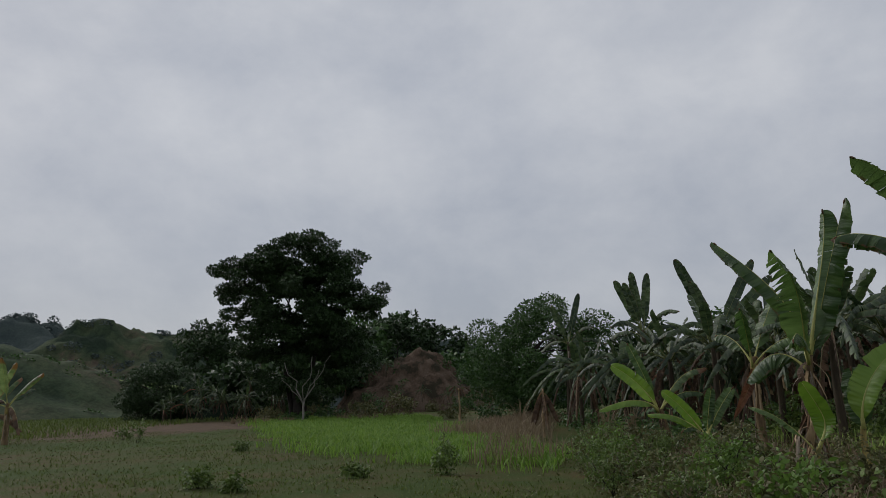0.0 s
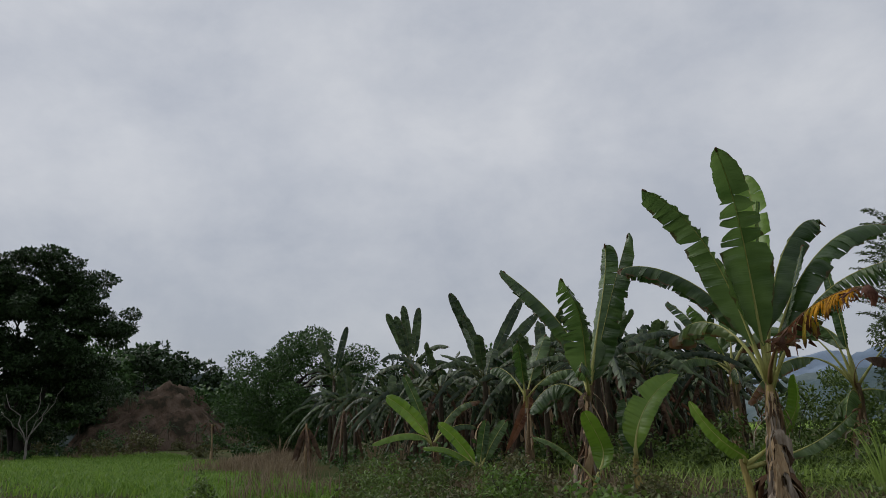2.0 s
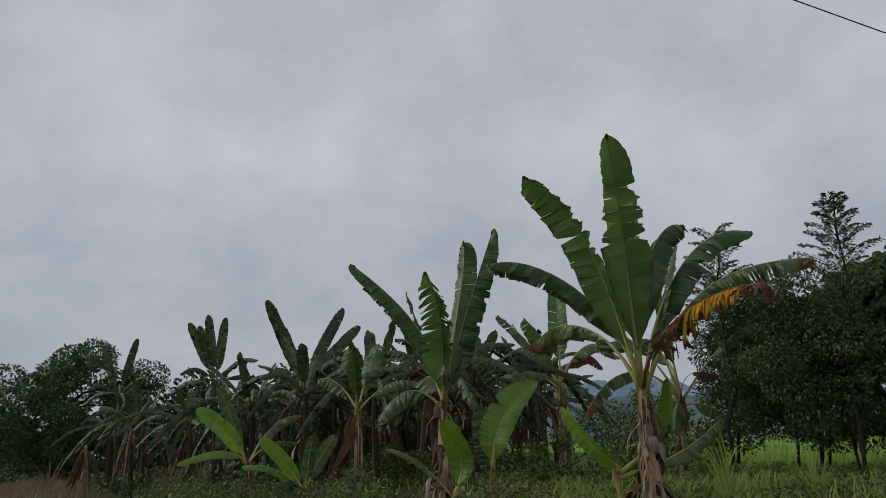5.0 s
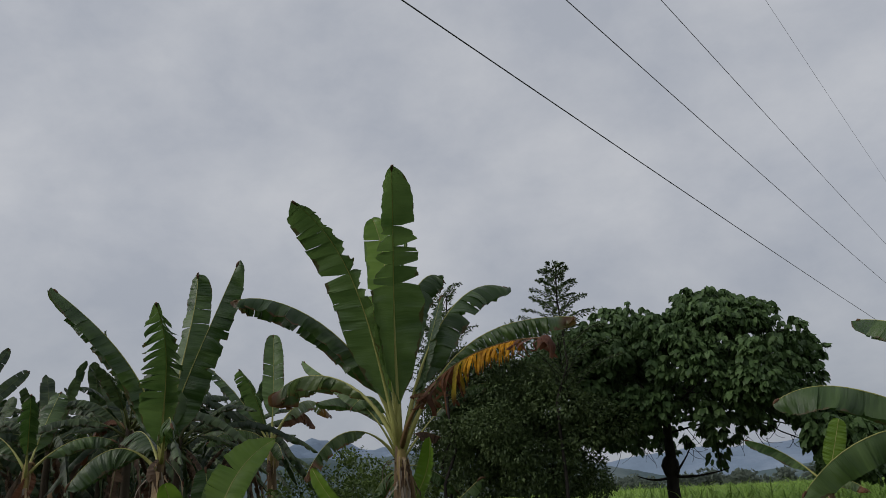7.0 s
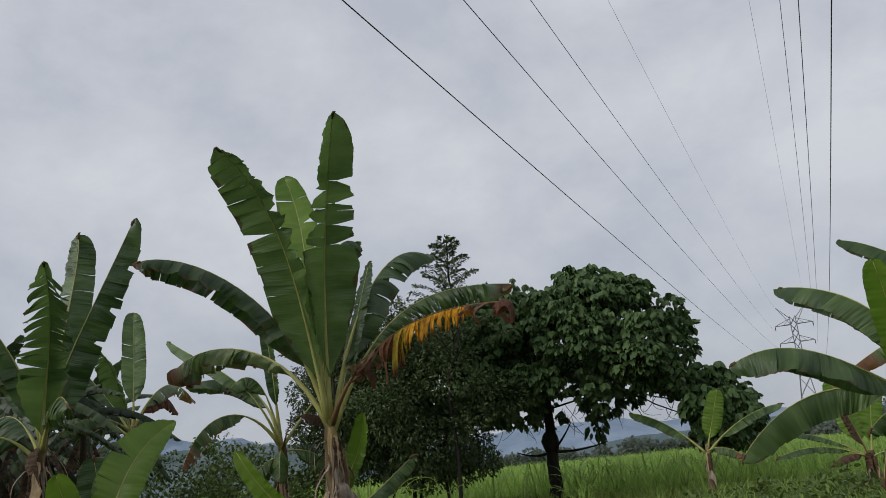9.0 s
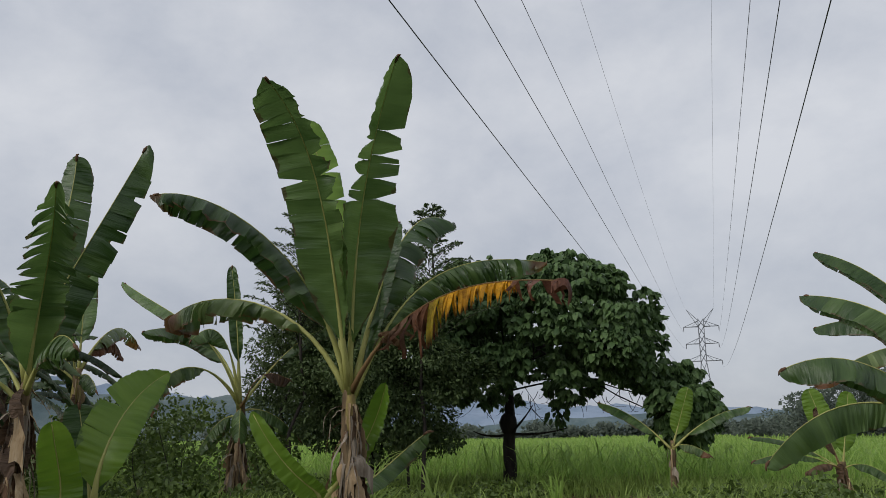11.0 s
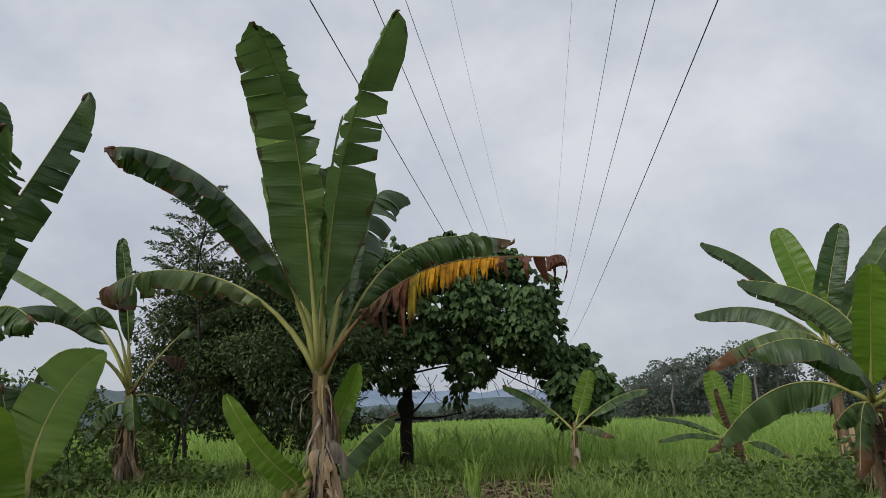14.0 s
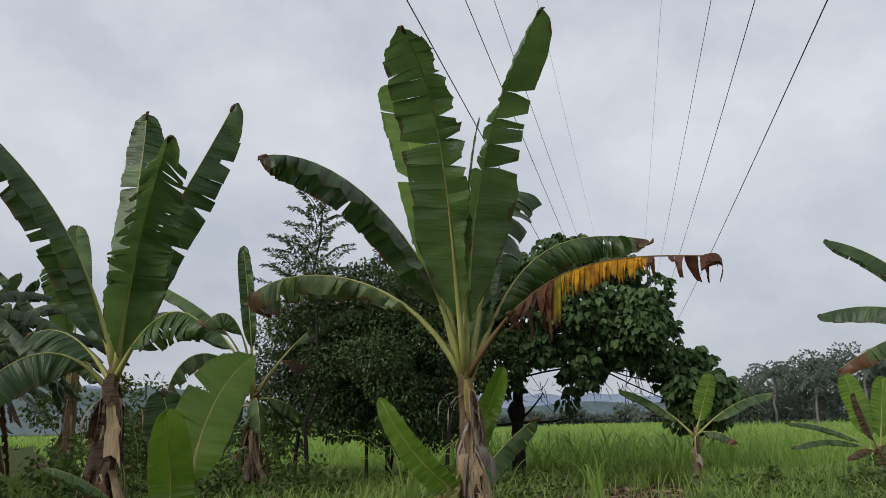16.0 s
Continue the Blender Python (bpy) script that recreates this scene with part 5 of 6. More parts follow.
banana_plant("banana plant with an orange withered leaf", (-7.4, 4.6), C4, [
    T((-7.5, 4.7, 3.5), (-7.7, 4.9, 4.3), (-7.92, 5.04, 5.05), (0.24, 20), (0.24, 160), face=(0.7, -0.7, 0), petiole=0.2, strips=3, bend=14, pleat=0.5),
    L(-8.9, 4.0, 4.4, 0.15, 0.5, 6, -5),
    L(-7.0, 3.4, 4.0, 0.25, 0.5, 6, -15),
    T((-7.5, 5.3, 3.7), (-7.9, 6.2, 3.9), (-8.3, 7.2, 3.4), (0.26, 300), (0.24, 240), strips=12, torn=(0.1, 0.95), bend=30, look_of=M_LEAF_WORN),
    T((-7.5, 5.2, 3.5), (-7.8, 5.9, 3.5), (-8.05, 6.4, 3.12), (0.24, 285), (0.22, 255), strips=14, torn=(0.1, 0.95), bend=10, look_of=M_LEAF_RUST, rib_of=M_RIB_DRY),
    L(-8.9, 4.0, 2.9, 0.35, 0.45, 10, -35),
    L(-7.4, 3.0, 2.6, 0.35, 0.45, 10, -35),
    L(-6.6, 4.2, 2.3, 0.4, 0.45, 8, -35),
], 0.105, 6, skirt=30)
CA = (5.1, 2.25, 1.72)
banana_plant("banana plant with broad drooping leaves", (5.05, 2.2), CA, [
    T((5.24, 2.07, 2.39), (4.66, 2.06, 2.86), (4.07, 2.76, 3.0), (0.27, 284), (0.24, 236), petiole=0.14, strips=5, bend=20, pleat=0.5),
    T((4.64, 0.87, 1.87), (4.18, 0.64, 2.36), (3.61, 0.8, 2.06), (0.24, 310), (0.28, 236), petiole=0.14, strips=6, bend=36, pleat=0.6),
    T((4.61, 2.23, 1.98), (3.95, 1.89, 1.9), (3.47, 1.75, 1.25), (0.27, 288), (0.27, 266), petiole=0.16, strips=4, bend=24, pleat=0.5),
    T((5.05, 2.0, 2.0), (5.0, 1.7, 2.5), (4.92, 1.35, 2.87), (0.17, 15), (0.17, 165), face=(-0.4, -0.9, 0), look_of=M_LEAF_YOUNG, petiole=0.1, strips=0, bend=10, pleat=0.3),
    L(6.3, 1.5, 3.1, 0.2, 0.6, 9, -10, calm=0.4, petiole=0.12),
    L(6.7, 2.2, 2.5, 0.3, 0.55, 9, -20, calm=0.4, petiole=0.12),
    L(4.6, 1.9, 1.4, 0.3, 0.35, 8, -40, petiole=0.12),
    L(5.9, 3.6, 3.0, 0.2, 0.5, 4, -10, petiole=0.12),
    L(4.6, 1.4, 0.95, 0.55, 0.4, 9, -40, look_of=M_LEAF_WORN, petiole=0.12),
    L(5.6, 1.5, 0.9, 0.55, 0.45, 7, -40, petiole=0.12),
    L(5.5, 2.0, 1.0, 0.5, 0.36, 9, -45, look_of=M_LEAF_DEAD, rib_of=M_RIB_DRY, petiole=0.12),
    L(6.1, 1.3, 1.5, 0.5, 0.5, 7, -35, look_of=M_LEAF_WORN, petiole=0.12),
], 0.062, 7, skirt=90, skirt_length=0.7)
CB = (7.15, 9.3, 2.75)
banana_plant("banana plant with a fan of long upright leaves", (7.1, 9.0), CB, [
    T((6.59, 9.17, 3.78), (5.83, 9.39, 4.67), (5.1, 9.93, 4.96), (0.3, 288), (0.28, 236), petiole=0.14, strips=5, bend=20, pleat=0.6),
    T((6.64, 9.7, 3.52), (5.94, 10.29, 3.85), (5.05, 11.07, 3.63), (0.34, 292), (0.34, 250), petiole=0.14, strips=4, bend=24, pleat=0.5),
    T((6.95, 9.2, 3.4), (6.7, 9.2, 4.2), (6.42, 9.35, 5.05), (0.3, 15), (0.3, 165), face=(-0.3, -1, 0), look_of=M_LEAF_YOUNG, petiole=0.12, strips=1, bend=14, pleat=0.3),
    T((6.98, 9.1, 3.4), (7.25, 9.0, 4.15), (7.52, 9.1, 5.02), (0.27, 15), (0.27, 165), face=(-0.3, -1, 0), petiole=0.12, strips=5, bend=14, pleat=0.5),
    T((7.6, 9.3, 3.5), (8.3, 9.4, 4.5), (9.0, 9.6, 5.25), (0.32, 345), (0.32, 205), face=(-0.3, -1, 0), petiole=0.12, strips=5, bend=20, pleat=0.5),
    T((6.58, 8.78, 3.22), (5.71, 8.41, 3.08), (4.64, 8.18, 2.33), (0.3, 292), (0.3, 248), petiole=0.16, strips=16, torn=(0.1, 0.95), bend=36, look_of=M_LEAF_WORN),
    L(9.4, 9.0, 3.4, 0.3, 0.65, 8, -25, look_of=M_LEAF_WORN, petiole=0.12),
    L(7.9, 7.8, 3.0, 0.35, 0.6, 6, -25, petiole=0.12),
    L(8.8, 8.3, 2.3, 0.4, 0.6, 6, -35, look_of=M_LEAF_DEAD, rib_of=M_RIB_DRY, petiole=0.12),
], 0.12, 8, skirt=40)
banana_plant("small young banana plant with three leaves", (2.3, 8.2), (2.28, 8.2, 1.45), [
    L(2.62, 8.25, 2.36, 0.0, 0.34, 0, 8, look_of=M_LEAF_YOUNG, face=FACE),
    L(1.05, 8.2, 2.12, 0.2, 0.44, 3, -15),
    L(3.6, 8.3, 2.0, 0.22, 0.44, 4, -15),
    L(2.9, 7.9, 1.2, 0.3, 0.3, 6, -40, look_of=M_LEAF_WORN),
], 0.06, 9, skirt=20, group="small banana plants", skirt_length=0.5)
banana_plant("small young banana plant with bright upright leaves", (4.75, 6.6), (4.72, 6.6, 1.15), [
    L(4.4, 6.7, 2.2, 0.02, 0.38, 0, 8, look_of=M_LEAF_YOUNG, face=FACE),
    L(4.95, 6.8, 2.15, 0.02, 0.34, 0, 8, look_of=M_LEAF_YOUNG, face=FACE),
    L(3.5, 6.6, 1.5, 0.2, 0.26, 2, -10),
    L(3.5, 6.3, 1.15, 0.25, 0.26, 2, -15),
    L(5.3, 6.2, 0.9, 0.4, 0.26, 2, -30),
    L(4.2, 6.2, 1.0, 0.3, 0.24, 4, -30, look_of=M_LEAF_DEAD, rib_of=M_RIB_DRY),
    L(4.45, 6.5, 1.9, 0.05, 0.2, 3, -20, look_of=M_LEAF_DEAD, rib_of=M_RIB_DRY),
], 0.07, 10, skirt=24, group="small banana plants", skirt_length=0.5)
banana_plant("young banana plant with bright arching leaves", (-8.5, -1.9), (-8.5, -2.15, 1.2), [
    T((-8.5, -2.35, 1.55), (-8.55, -2.7, 1.95), (-8.6, -3.12, 2.17), (0.17, 10), (0.17, 170), face=(1, -0.3, 0.35), look_of=M_LEAF_YOUNG, petiole=0.15, strips=2, bend=24, pleat=0.4),
    T((-8.4, -2.4, 1.5), (-8.4, -2.95, 1.45), (-8.4, -3.47, 1.2), (0.17, 310), (0.17, 225), look_of=M_LEAF_YOUNG, petiole=0.15, strips=2, bend=30, pleat=0.4),
    T((-8.55, -1.9, 1.7), (-8.6, -1.5, 2.1), (-8.6, -1.05, 2.05), (0.17, 310), (0.17, 225), petiole=0.2, strips=5, bend=30, look_of=M_LEAF_WORN),
    T((-8.5, -1.9, 1.5), (-8.4, -1.5, 1.65), (-8.4, -1.2, 1.5), (0.15, 310), (0.15, 225), petiole=0.2, strips=3, bend=30),
    T((-8.6, -2.3, 1.7), (-8.7, -2.5, 2.2), (-8.75, -2.7, 2.65), (0.12, 20), (0.12, 160), face=(1, -0.3, 0), petiole=0.2, strips=0, bend=10, pleat=0.3),
    L(-8.3, -2.0, 0.5, 0.45, 0.3, 5, -40, look_of=M_LEAF_DEAD, rib_of=M_RIB_DRY),
], 0.07, 11, skirt=20, group="small banana plants", skirt_length=0.6)
banana_plant("low young banana plant with bright leaves", (-6.7, -1.65), (-6.7, -1.67, 0.72), [
    T((-6.7, -1.9, 1.05), (-6.7, -2.15, 1.35), (-6.7, -2.47, 1.58), (0.13, 10), (0.13, 170), face=(1, -0.3, 0.35), look_of=M_LEAF_YOUNG, petiole=0.12, strips=1, bend=20, pleat=0.3),
    T((-6.6, -2.0, 1.05), (-6.6, -2.4, 1.2), (-6.6, -2.8, 1.14), (0.13, 310), (0.13, 225), look_of=M_LEAF_YOUNG, petiole=0.12, strips=1, bend=24, pleat=0.3),
    T((-6.75, -1.6, 1.05), (-6.75, -1.55, 1.35), (-6.75, -1.48, 1.62), (0.12, 20), (0.12, 160), face=(1, -0.3, 0), petiole=0.15, strips=1, bend=14, pleat=0.3),
    T((-6.7, -1.5, 1.05), (-6.7, -1.3, 1.35), (-6.7, -1.08, 1.61), (0.13, 10), (0.13, 170), face=(1, -0.3, 0.3), petiole=0.15, strips=1, bend=20, pleat=0.3),
    T((-6.6, -1.85, 0.9), (-6.5, -2.0, 0.95), (-6.5, -2.18, 0.8), (0.1, 310), (0.1, 225), petiole=0.15, strips=1, bend=24, pleat=0.3),
], 0.05, 12, group="small banana plants")

# banana grove to the north-west
G = random.Random(77)
proto = []
for k in range(6):
    cz = G.uniform(2.1, 2.6)
    px, py = -17 - 2.2 * k, 3.0 + 1.3 * k
    reach = G.uniform(1.9, 2.3)
    leaves = []
    for q in range(17):
        age = q / 16
        a = q * 2.4 + G.uniform(-0.5, 0.5)
        h = reach * (0.3 + 0.75 * smooth(0.0, 0.5, age)) * G.uniform(0.65, 1.15)
        z = max(reach * (0.62 - (1.75 if k % 2 else 1.45) * age) * G.uniform(0.75, 1.15), 0.25 - cz)
        old = age > 0.8
        leaves.append(dict(tip=(px + math.cos(a) * h * (0.4 if old else 1), py + math.sin(a) * h * (0.4 if old else 1), cz + z), arch=0.1 + G.uniform(0.25, 0.55) * smooth(0.0, 0.5, age), width=G.uniform(0.27, 0.42) * (0.8 if old else 1), tears=4 + round(18 * smooth(0.0, 0.4, age)), fold=8 - G.uniform(25, 60) * smooth(0.0, 0.5, age), look_of=M_LEAF_FAR if not old else G.choice((M_LEAF_FAR, M_LEAF_DEAD)), ragged=0.15 + 0.35 * age, calm=1.8, coarse=True, rib_of=M_RIB_FAR))
    if k == 4:
        leaves[-7].update(look_of=M_LEAF_RUST, rib_of=M_RIB_DRY)
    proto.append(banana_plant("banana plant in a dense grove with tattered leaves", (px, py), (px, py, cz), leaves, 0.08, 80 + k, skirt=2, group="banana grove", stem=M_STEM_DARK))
spots = [(-16.6, 1.2), (-20.2, -0.2), (-13.8, 1.9), (-24, -1.5), (-27.5, -1.0), (-30, 0.8), (-22.5, 2.2), (-26, 3.0), (-12, 4.2), (-14.5, 5.5), (-10.4, 2.6), (-18, 6), (-21, 7), (-9.5, 5.5), (-11.5, 8), (-24.5, 6.5), (-29, 5), (-32, 2.5), (-15.5, 9), (-33, -1.5), (-10.2, -0.4), (-12.6, -0.9), (-15, -0.6), (-17.8, -1.2), (-8.2, 0.4), (-6.6, 0.9), (-22, -2.2), (-11.4, 0.8), (-14.2, 0.3)]
spots += [(-9 - 1.6 * i + G.uniform(-0.6, 0.6), 1.0 + 2.2 * j + 0.9 * (i % 2) + G.uniform(-0.7, 0.7)) for i in range(14) for j in range(4) if not (i < 2 and j == 0)]
spots = [(x, y) for x, y in spots if y < 1.5 or x < -9.2 - 0.85 * (y - 4)] + [(-7.1, 2.2), (-9.4, 5.2), (-10.9, 6.6), (-12.9, 8.2)]
for i, (x, y) in enumerate(spots):
    src = proto[(i * 5 + i // 7) % 6]
    s = G.uniform(0.88, 1.15)
    c = copy_thing(src, pose(x, y, ground_z(x, y), 0, 0, G.uniform(0, 360)))
    c.scale = (s, s, s)
def grove_leaves(c, tips):
    """Long young leaves above the grove, and arching ones below them."""
    out = [dict(tip=t, arch=0.06, width=0.32, tears=9, fold=14, face=(1, -0.25, 0), look_of=M_LEAF_FAR, rib_of=M_RIB_FAR) for t in tips]
    for i in range(7):
        a = 0.6 + 2.4 * i
        out.append(dict(tip=(c[0] + 1.7 * math.cos(a), c[1] + 1.7 * math.sin(a), c[2] + 0.5 - 0.22 * i), arch=0.4, width=0.4, tears=20, fold=-40, look_of=M_LEAF_FAR, rib_of=M_RIB_FAR, ragged=0.3, calm=1.6))
    return out


for c, tips in (((-13.2, 0.6, 3.1), ((-13.34, -0.35, 5.27), (-13.5, 1.9, 5.2), (-13.3, 2.3, 4.7), (-13.2, 0.0, 4.6))),
                ((-19.2, -0.2, 3.7), ((-19.2, -1.1, 5.5), (-19.2, -0.5, 5.8), (-19.3, 0.1, 5.75), (-19.1, -0.8, 5.4))),
                ((-28.0, -1.9, 3.9), ((-28.06, -1.3, 6.15), (-28.0, -2.6, 5.6)))):
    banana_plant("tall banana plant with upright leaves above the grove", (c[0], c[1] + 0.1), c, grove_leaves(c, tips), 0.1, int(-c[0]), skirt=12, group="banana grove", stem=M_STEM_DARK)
for x, y, z, s in ((-53, -24.5, 0, 0.75), (-55, -27, 0, 0.7), (-52.5, -29, 0, 0.6), (-57, -22.5, 0, 0.8), (-58, -30, 1.0, 0.7), (-54, -31.5, 0, 0.55), (-59, -26, 1.5, 0.7), (-72.5, -17.5, 3.0, 0.7), (-73, -15.8, 3.6, 0.6), (-72.5, -20, 1.5, 0.8), (-71.5, -22.5, 1.0, 0.8), (-71, -12, 1.0, 0.45), (-71, -14.5, 1.0, 0.45), (-71, -9.5, 0.6, 0.45)):
    c = copy_thing(proto[int(-x) % 6], pose(x, y, z, 0, 0, G.uniform(0, 360)))
    c.scale = (s, s, s)
    tagged(c, "small pale banana plant on the far bank", group="far banana plants")
for i in range(20):
    x, y = G.uniform(-58, -53), G.uniform(-32, -22)
    s = G.uniform(0.45, 0.75)
    c = copy_thing(proto[i % 6], pose(x, y, max(0.0, (-x - 53) * 0.25) - 0.3, 0, 0, G.uniform(0, 360)))
    c.scale = (s, s, s)
    tagged(c, "small pale banana plant on the far bank", group="far banana plants")
# backing trees, added to stop low sky light shining through the grove
for i, (x, y) in enumerate(((-21, 11), (-25, 11.5), (-29, 9.5), (-32, 7.5), (-36, 3.5), (-35, 8))):
    tree("bushy_tree", "dense dark green tree added behind the banana grove to block light", (x, y), [(0, 0, 2.5)], dome_clumps(R, 34, (0, 0, 2.7), 2.2, 2.2, 2.3, 0.9), 160, 0.3, 0.5, 0.1, M_MIDTREE if i % 2 else M_DARKTREE, M_BARK, 400 + i, 0.14, group="trees behind the grove", limbs=4)


# ---- pylon and cables ----
def bar(p, q, r):
    return tube([p, q], [r, r], 4)


def pylon():
    e = tagged(empty("pylon", 0, 260, ground_z(0, 260)), "tall lattice steel power pylon with three cross-arms", "pylon")
    levels = [0, 7, 13, 18.5, 23.5, 26.5, 29.5, 32.3, 35, 37.5]

    def hw(z):
        return 3.6 - 2.75 * min(1.0, z / 23.5) if z < 23.5 else 0.85
    for sx in (-1, 1):
        for sy in (-1, 1):
            pts = [(sx * hw(z), sy * hw(z), z) for z in levels]
            mesh_object("leg", *tube(pts, [0.13] * len(pts), 4), M_STEEL, e)
    for a, b in zip(levels, levels[1:]):
        br = []
        for s in (-1, 1):
            br += [bar((-hw(a), s * hw(a), a), (hw(b), s * hw(b), b), 0.07), bar((hw(a), s * hw(a), a), (-hw(b), s * hw(b), b), 0.07)]
            br += [bar((s * hw(a), -hw(a), a), (s * hw(b), hw(b), b), 0.07), bar((s * hw(a), hw(a), a), (s * hw(b), -hw(b), b), 0.07)]
        mesh_object("bracing", *join(br), M_STEEL, e)
    for z, r in ((24, 5.6), (29.5, 5.0), (35, 5.4)):
        for s in (-1, 1):
            q = (s * r, 0, z)
            mesh_object("cross_arm", *join([bar((s * 0.85, -0.85, z), q, 0.09), bar((s * 0.85, 0.85, z), q, 0.09), bar((s * 0.85, 0, z + 1.9), q, 0.09), bar((s * r * 0.55, 0, z), (s * 0.85, 0, z + 1.9), 0.06)]), M_STEEL, e)
            mesh_object("insulator", *tube([(s * r, 0, z), (s * r, 0, z - 0.7), (s * r, 0, z - 1.4)], [0.09, 0.14, 0.09], 6), M_WIRE, e)
    for s in (-1, 1):
        mesh_object("earth_peak", *join([bar((s * 0.85, 0, 37), (s * 4.2, 0, 40.7), 0.09), bar((s * 0.85, 0, 35), (s * 4.2, 0, 40.7), 0.09)]), M_STEEL, e)


pylon()


def cable(x0, z0, x1, z1, rise, r, label):
    """A sagging conductor from the pylon over the track to the next one behind."""
    pts = []
    for i in range(91):
        y = 260 - 5.2 * i
        q = y / 260
        pts.append((x0 + (x1 - x0) * q, y, z0 + (z1 - z0) * q * q + rise * q * (1 - q)))
    tagged(mesh_object("power_cable", *tube(pts, [r] * len(pts), 5), M_WIRE), label, "cable", "power cables")


for x0, z0, x1, z1, rise, r in ((-3.14, 11.03, -5.6, 22.6, 4.9, 0.0165), (-3.21, 14.99, -5.0, 28.1, 5.7, 0.0165), (-3.86, 20.53, -5.4, 33.6, 6.9, 0.0165), (-3.75, 32.17, -4.2, 40.7, -4.2, 0.0105), (5.16, 30.5, 4.2, 40.7, 4.0, 0.0105), (6.14, 20.35, 5.4, 33.6, 6.8, 0.0165), (6.18, 15.16, 5.0, 28.1, 1.5, 0.0165), (6.25, 10.91, 5.6, 22.6, 0.65, 0.0165)):
    cable(x0, z0, x1, z1, rise, r, "thin dark sagging overhead power cable" if r > 0.012 else "very thin overhead earth wire")


# ---- dead and dry things in the meadow ----
def dry_tuft(label, base, height, count, material, seed, spread=0.5, width=0.025):
    rnd = random.Random(seed)
    z0 = ground_z(*base)
    e = tagged(empty("grass_clump", base[0], base[1], z0), label, "grass clump", "grass clumps")
    for i in range(count):
        a = rnd.uniform(0, 6.283)
        h = height * rnd.uniform(0.6, 1.1)
        out = spread * h * rnd.uniform(0.3, 1.2)
        c0 = Vector((rnd.uniform(-0.08, 0.08), rnd.uniform(-0.08, 0.08), -0.03))
        top = c0 + Vector((math.cos(a) * out * 0.35, math.sin(a) * out * 0.35, h))
        tip = c0 + Vector((math.cos(a) * out, math.sin(a) * out, h * rnd.uniform(0.55, 0.95)))
        side = Vector((-math.sin(a), math.cos(a), 0)) * width * 0.5
        verts, faces = [], []
        n = 8
        for k in range(n + 1):
            s = k / n
            p = bezier(c0, top, tip, s)
            w = (1 - s) ** 0.6 if k < n else 0.05
            verts += [p - side * w, p + Vector((0, 0, -0.006)), p + side * w]
        for k in range(n):
            for q in range(2):
                faces.append((3 * k + q, 3 * k + q + 1, 3 * k + q + 4, 3 * k + q + 3))
        mesh_object("blade", verts, faces, material, e)
    return e


dry_tuft("tall green grass clump with long arching blades", (-1.2, 2.6), 1.25, 24, M_WEED, 1, 0.8, 0.032)
dry_tuft("tall green grass clump with long arching blades", (-0.4, 3.4), 0.9, 14, M_WEED, 2, 0.8, 0.032)
dry_tuft("tall green grass clump beside the tree trunk", (0.7, 5.8), 0.85, 26, M_CANE, 3, 0.7, 0.03)
dry_tuft("dry rust-coloured tuft with spiky blades", (-15.2, -2.3), 1.5, 40, M_DRYGRASS, 4, 0.6, 0.04)
dry_tuft("dry straw-coloured tuft with spiky blades", (-14.0, -1.8), 1.4, 26, M_DRYGRASS, 5, 0.5, 0.035)
dry_tuft("dry straw-coloured tuft with spiky blades", (-25.0, -4.4), 1.5, 26, M_DRYGRASS, 6, 0.6, 0.04)
banana_plant("dead brown banana plant with collapsed leaves", (-20.2, -3.8), (-20.3, -3.8, 1.75), [
    dict(tip=(-20.2 + math.cos(a) * 0.55, -3.8 + math.sin(a) * 0.55, 0.35 + 0.2 * (i % 3)), arch=0.4, width=0.36, tears=8, fold=-40, look_of=M_LEAF_DEAD, rib_of=M_RIB_DRY) for i, a in enumerate((0.2, 1.5, 2.7, 3.9, 5.2))], 0.05, 61, skirt=40, group="dead banana plants", stem=M_STRAW)
banana_plant("pale dead banana stump with drooping dry leaves", (-39.6, -7.4), (-39.6, -7.4, 2.0), [
    dict(tip=(-39.6 + math.cos(a) * 0.7, -7.4 + math.sin(a) * 0.7, 1.5 + 0.3 * (i % 2)), arch=0.7, width=0.2, tears=4, fold=-40, petiole=0.4, look_of=M_LEAF_DEAD, rib_of=M_RIB_DRY) for i, a in enumerate((0.6, 1.7, 3.0, 4.4, 5.4))], 0.06, 62, skirt=8, group="dead banana plants", stem=M_STRAW)


def litter(n, seed, box, label):
    rng = random.Random(seed)
    pts, out = [], []
    for _ in range(n):
        x, y = rng.uniform(box[0], box[1]), rng.uniform(box[2], box[3])
        pts.append((x, y, ground_z(x, y) + 0.02))
        out.append((rng.uniform(-1, 1), rng.uniform(-1, 1), 0.0))
    ob = leaf_mesh(pts, out, 0.13, 0.35, 0.0, seed, "leaf_litter", M_LITTER, None, jitter=0.15)
    tagged(ob, label, "leaf litter", kind="stuff")



def ground_cover(n, seed, box, label, material, size, top, name="ground_cover", patch=0.3):
    """Low leafy weeds: small leaves at all heights over the ground in drifts."""
    rng = random.Random(seed)
    pts, out = [], []
    while len(pts) < n:
        x, y = rng.uniform(box[0], box[1]), rng.uniform(box[2], box[3])
        d = noise.noise((x * 0.9, y * 0.9, seed)) + 0.5 * noise.noise((x * 2.3, y * 2.3, seed)) + patch
        if d < rng.random() * 0.7:
            continue
        pts.append((x, y, ground_z(x, y) + rng.random() ** 1.4 * top * min(1.0, d + 0.3)))
        out.append((rng.uniform(-1, 1), rng.uniform(-1, 1), rng.uniform(0, 0.8)))
    tagged(leaf_mesh(pts, out, size, 0.6, 0.0, seed, name, material, None, jitter=0.4), label, "weeds", kind="stuff")


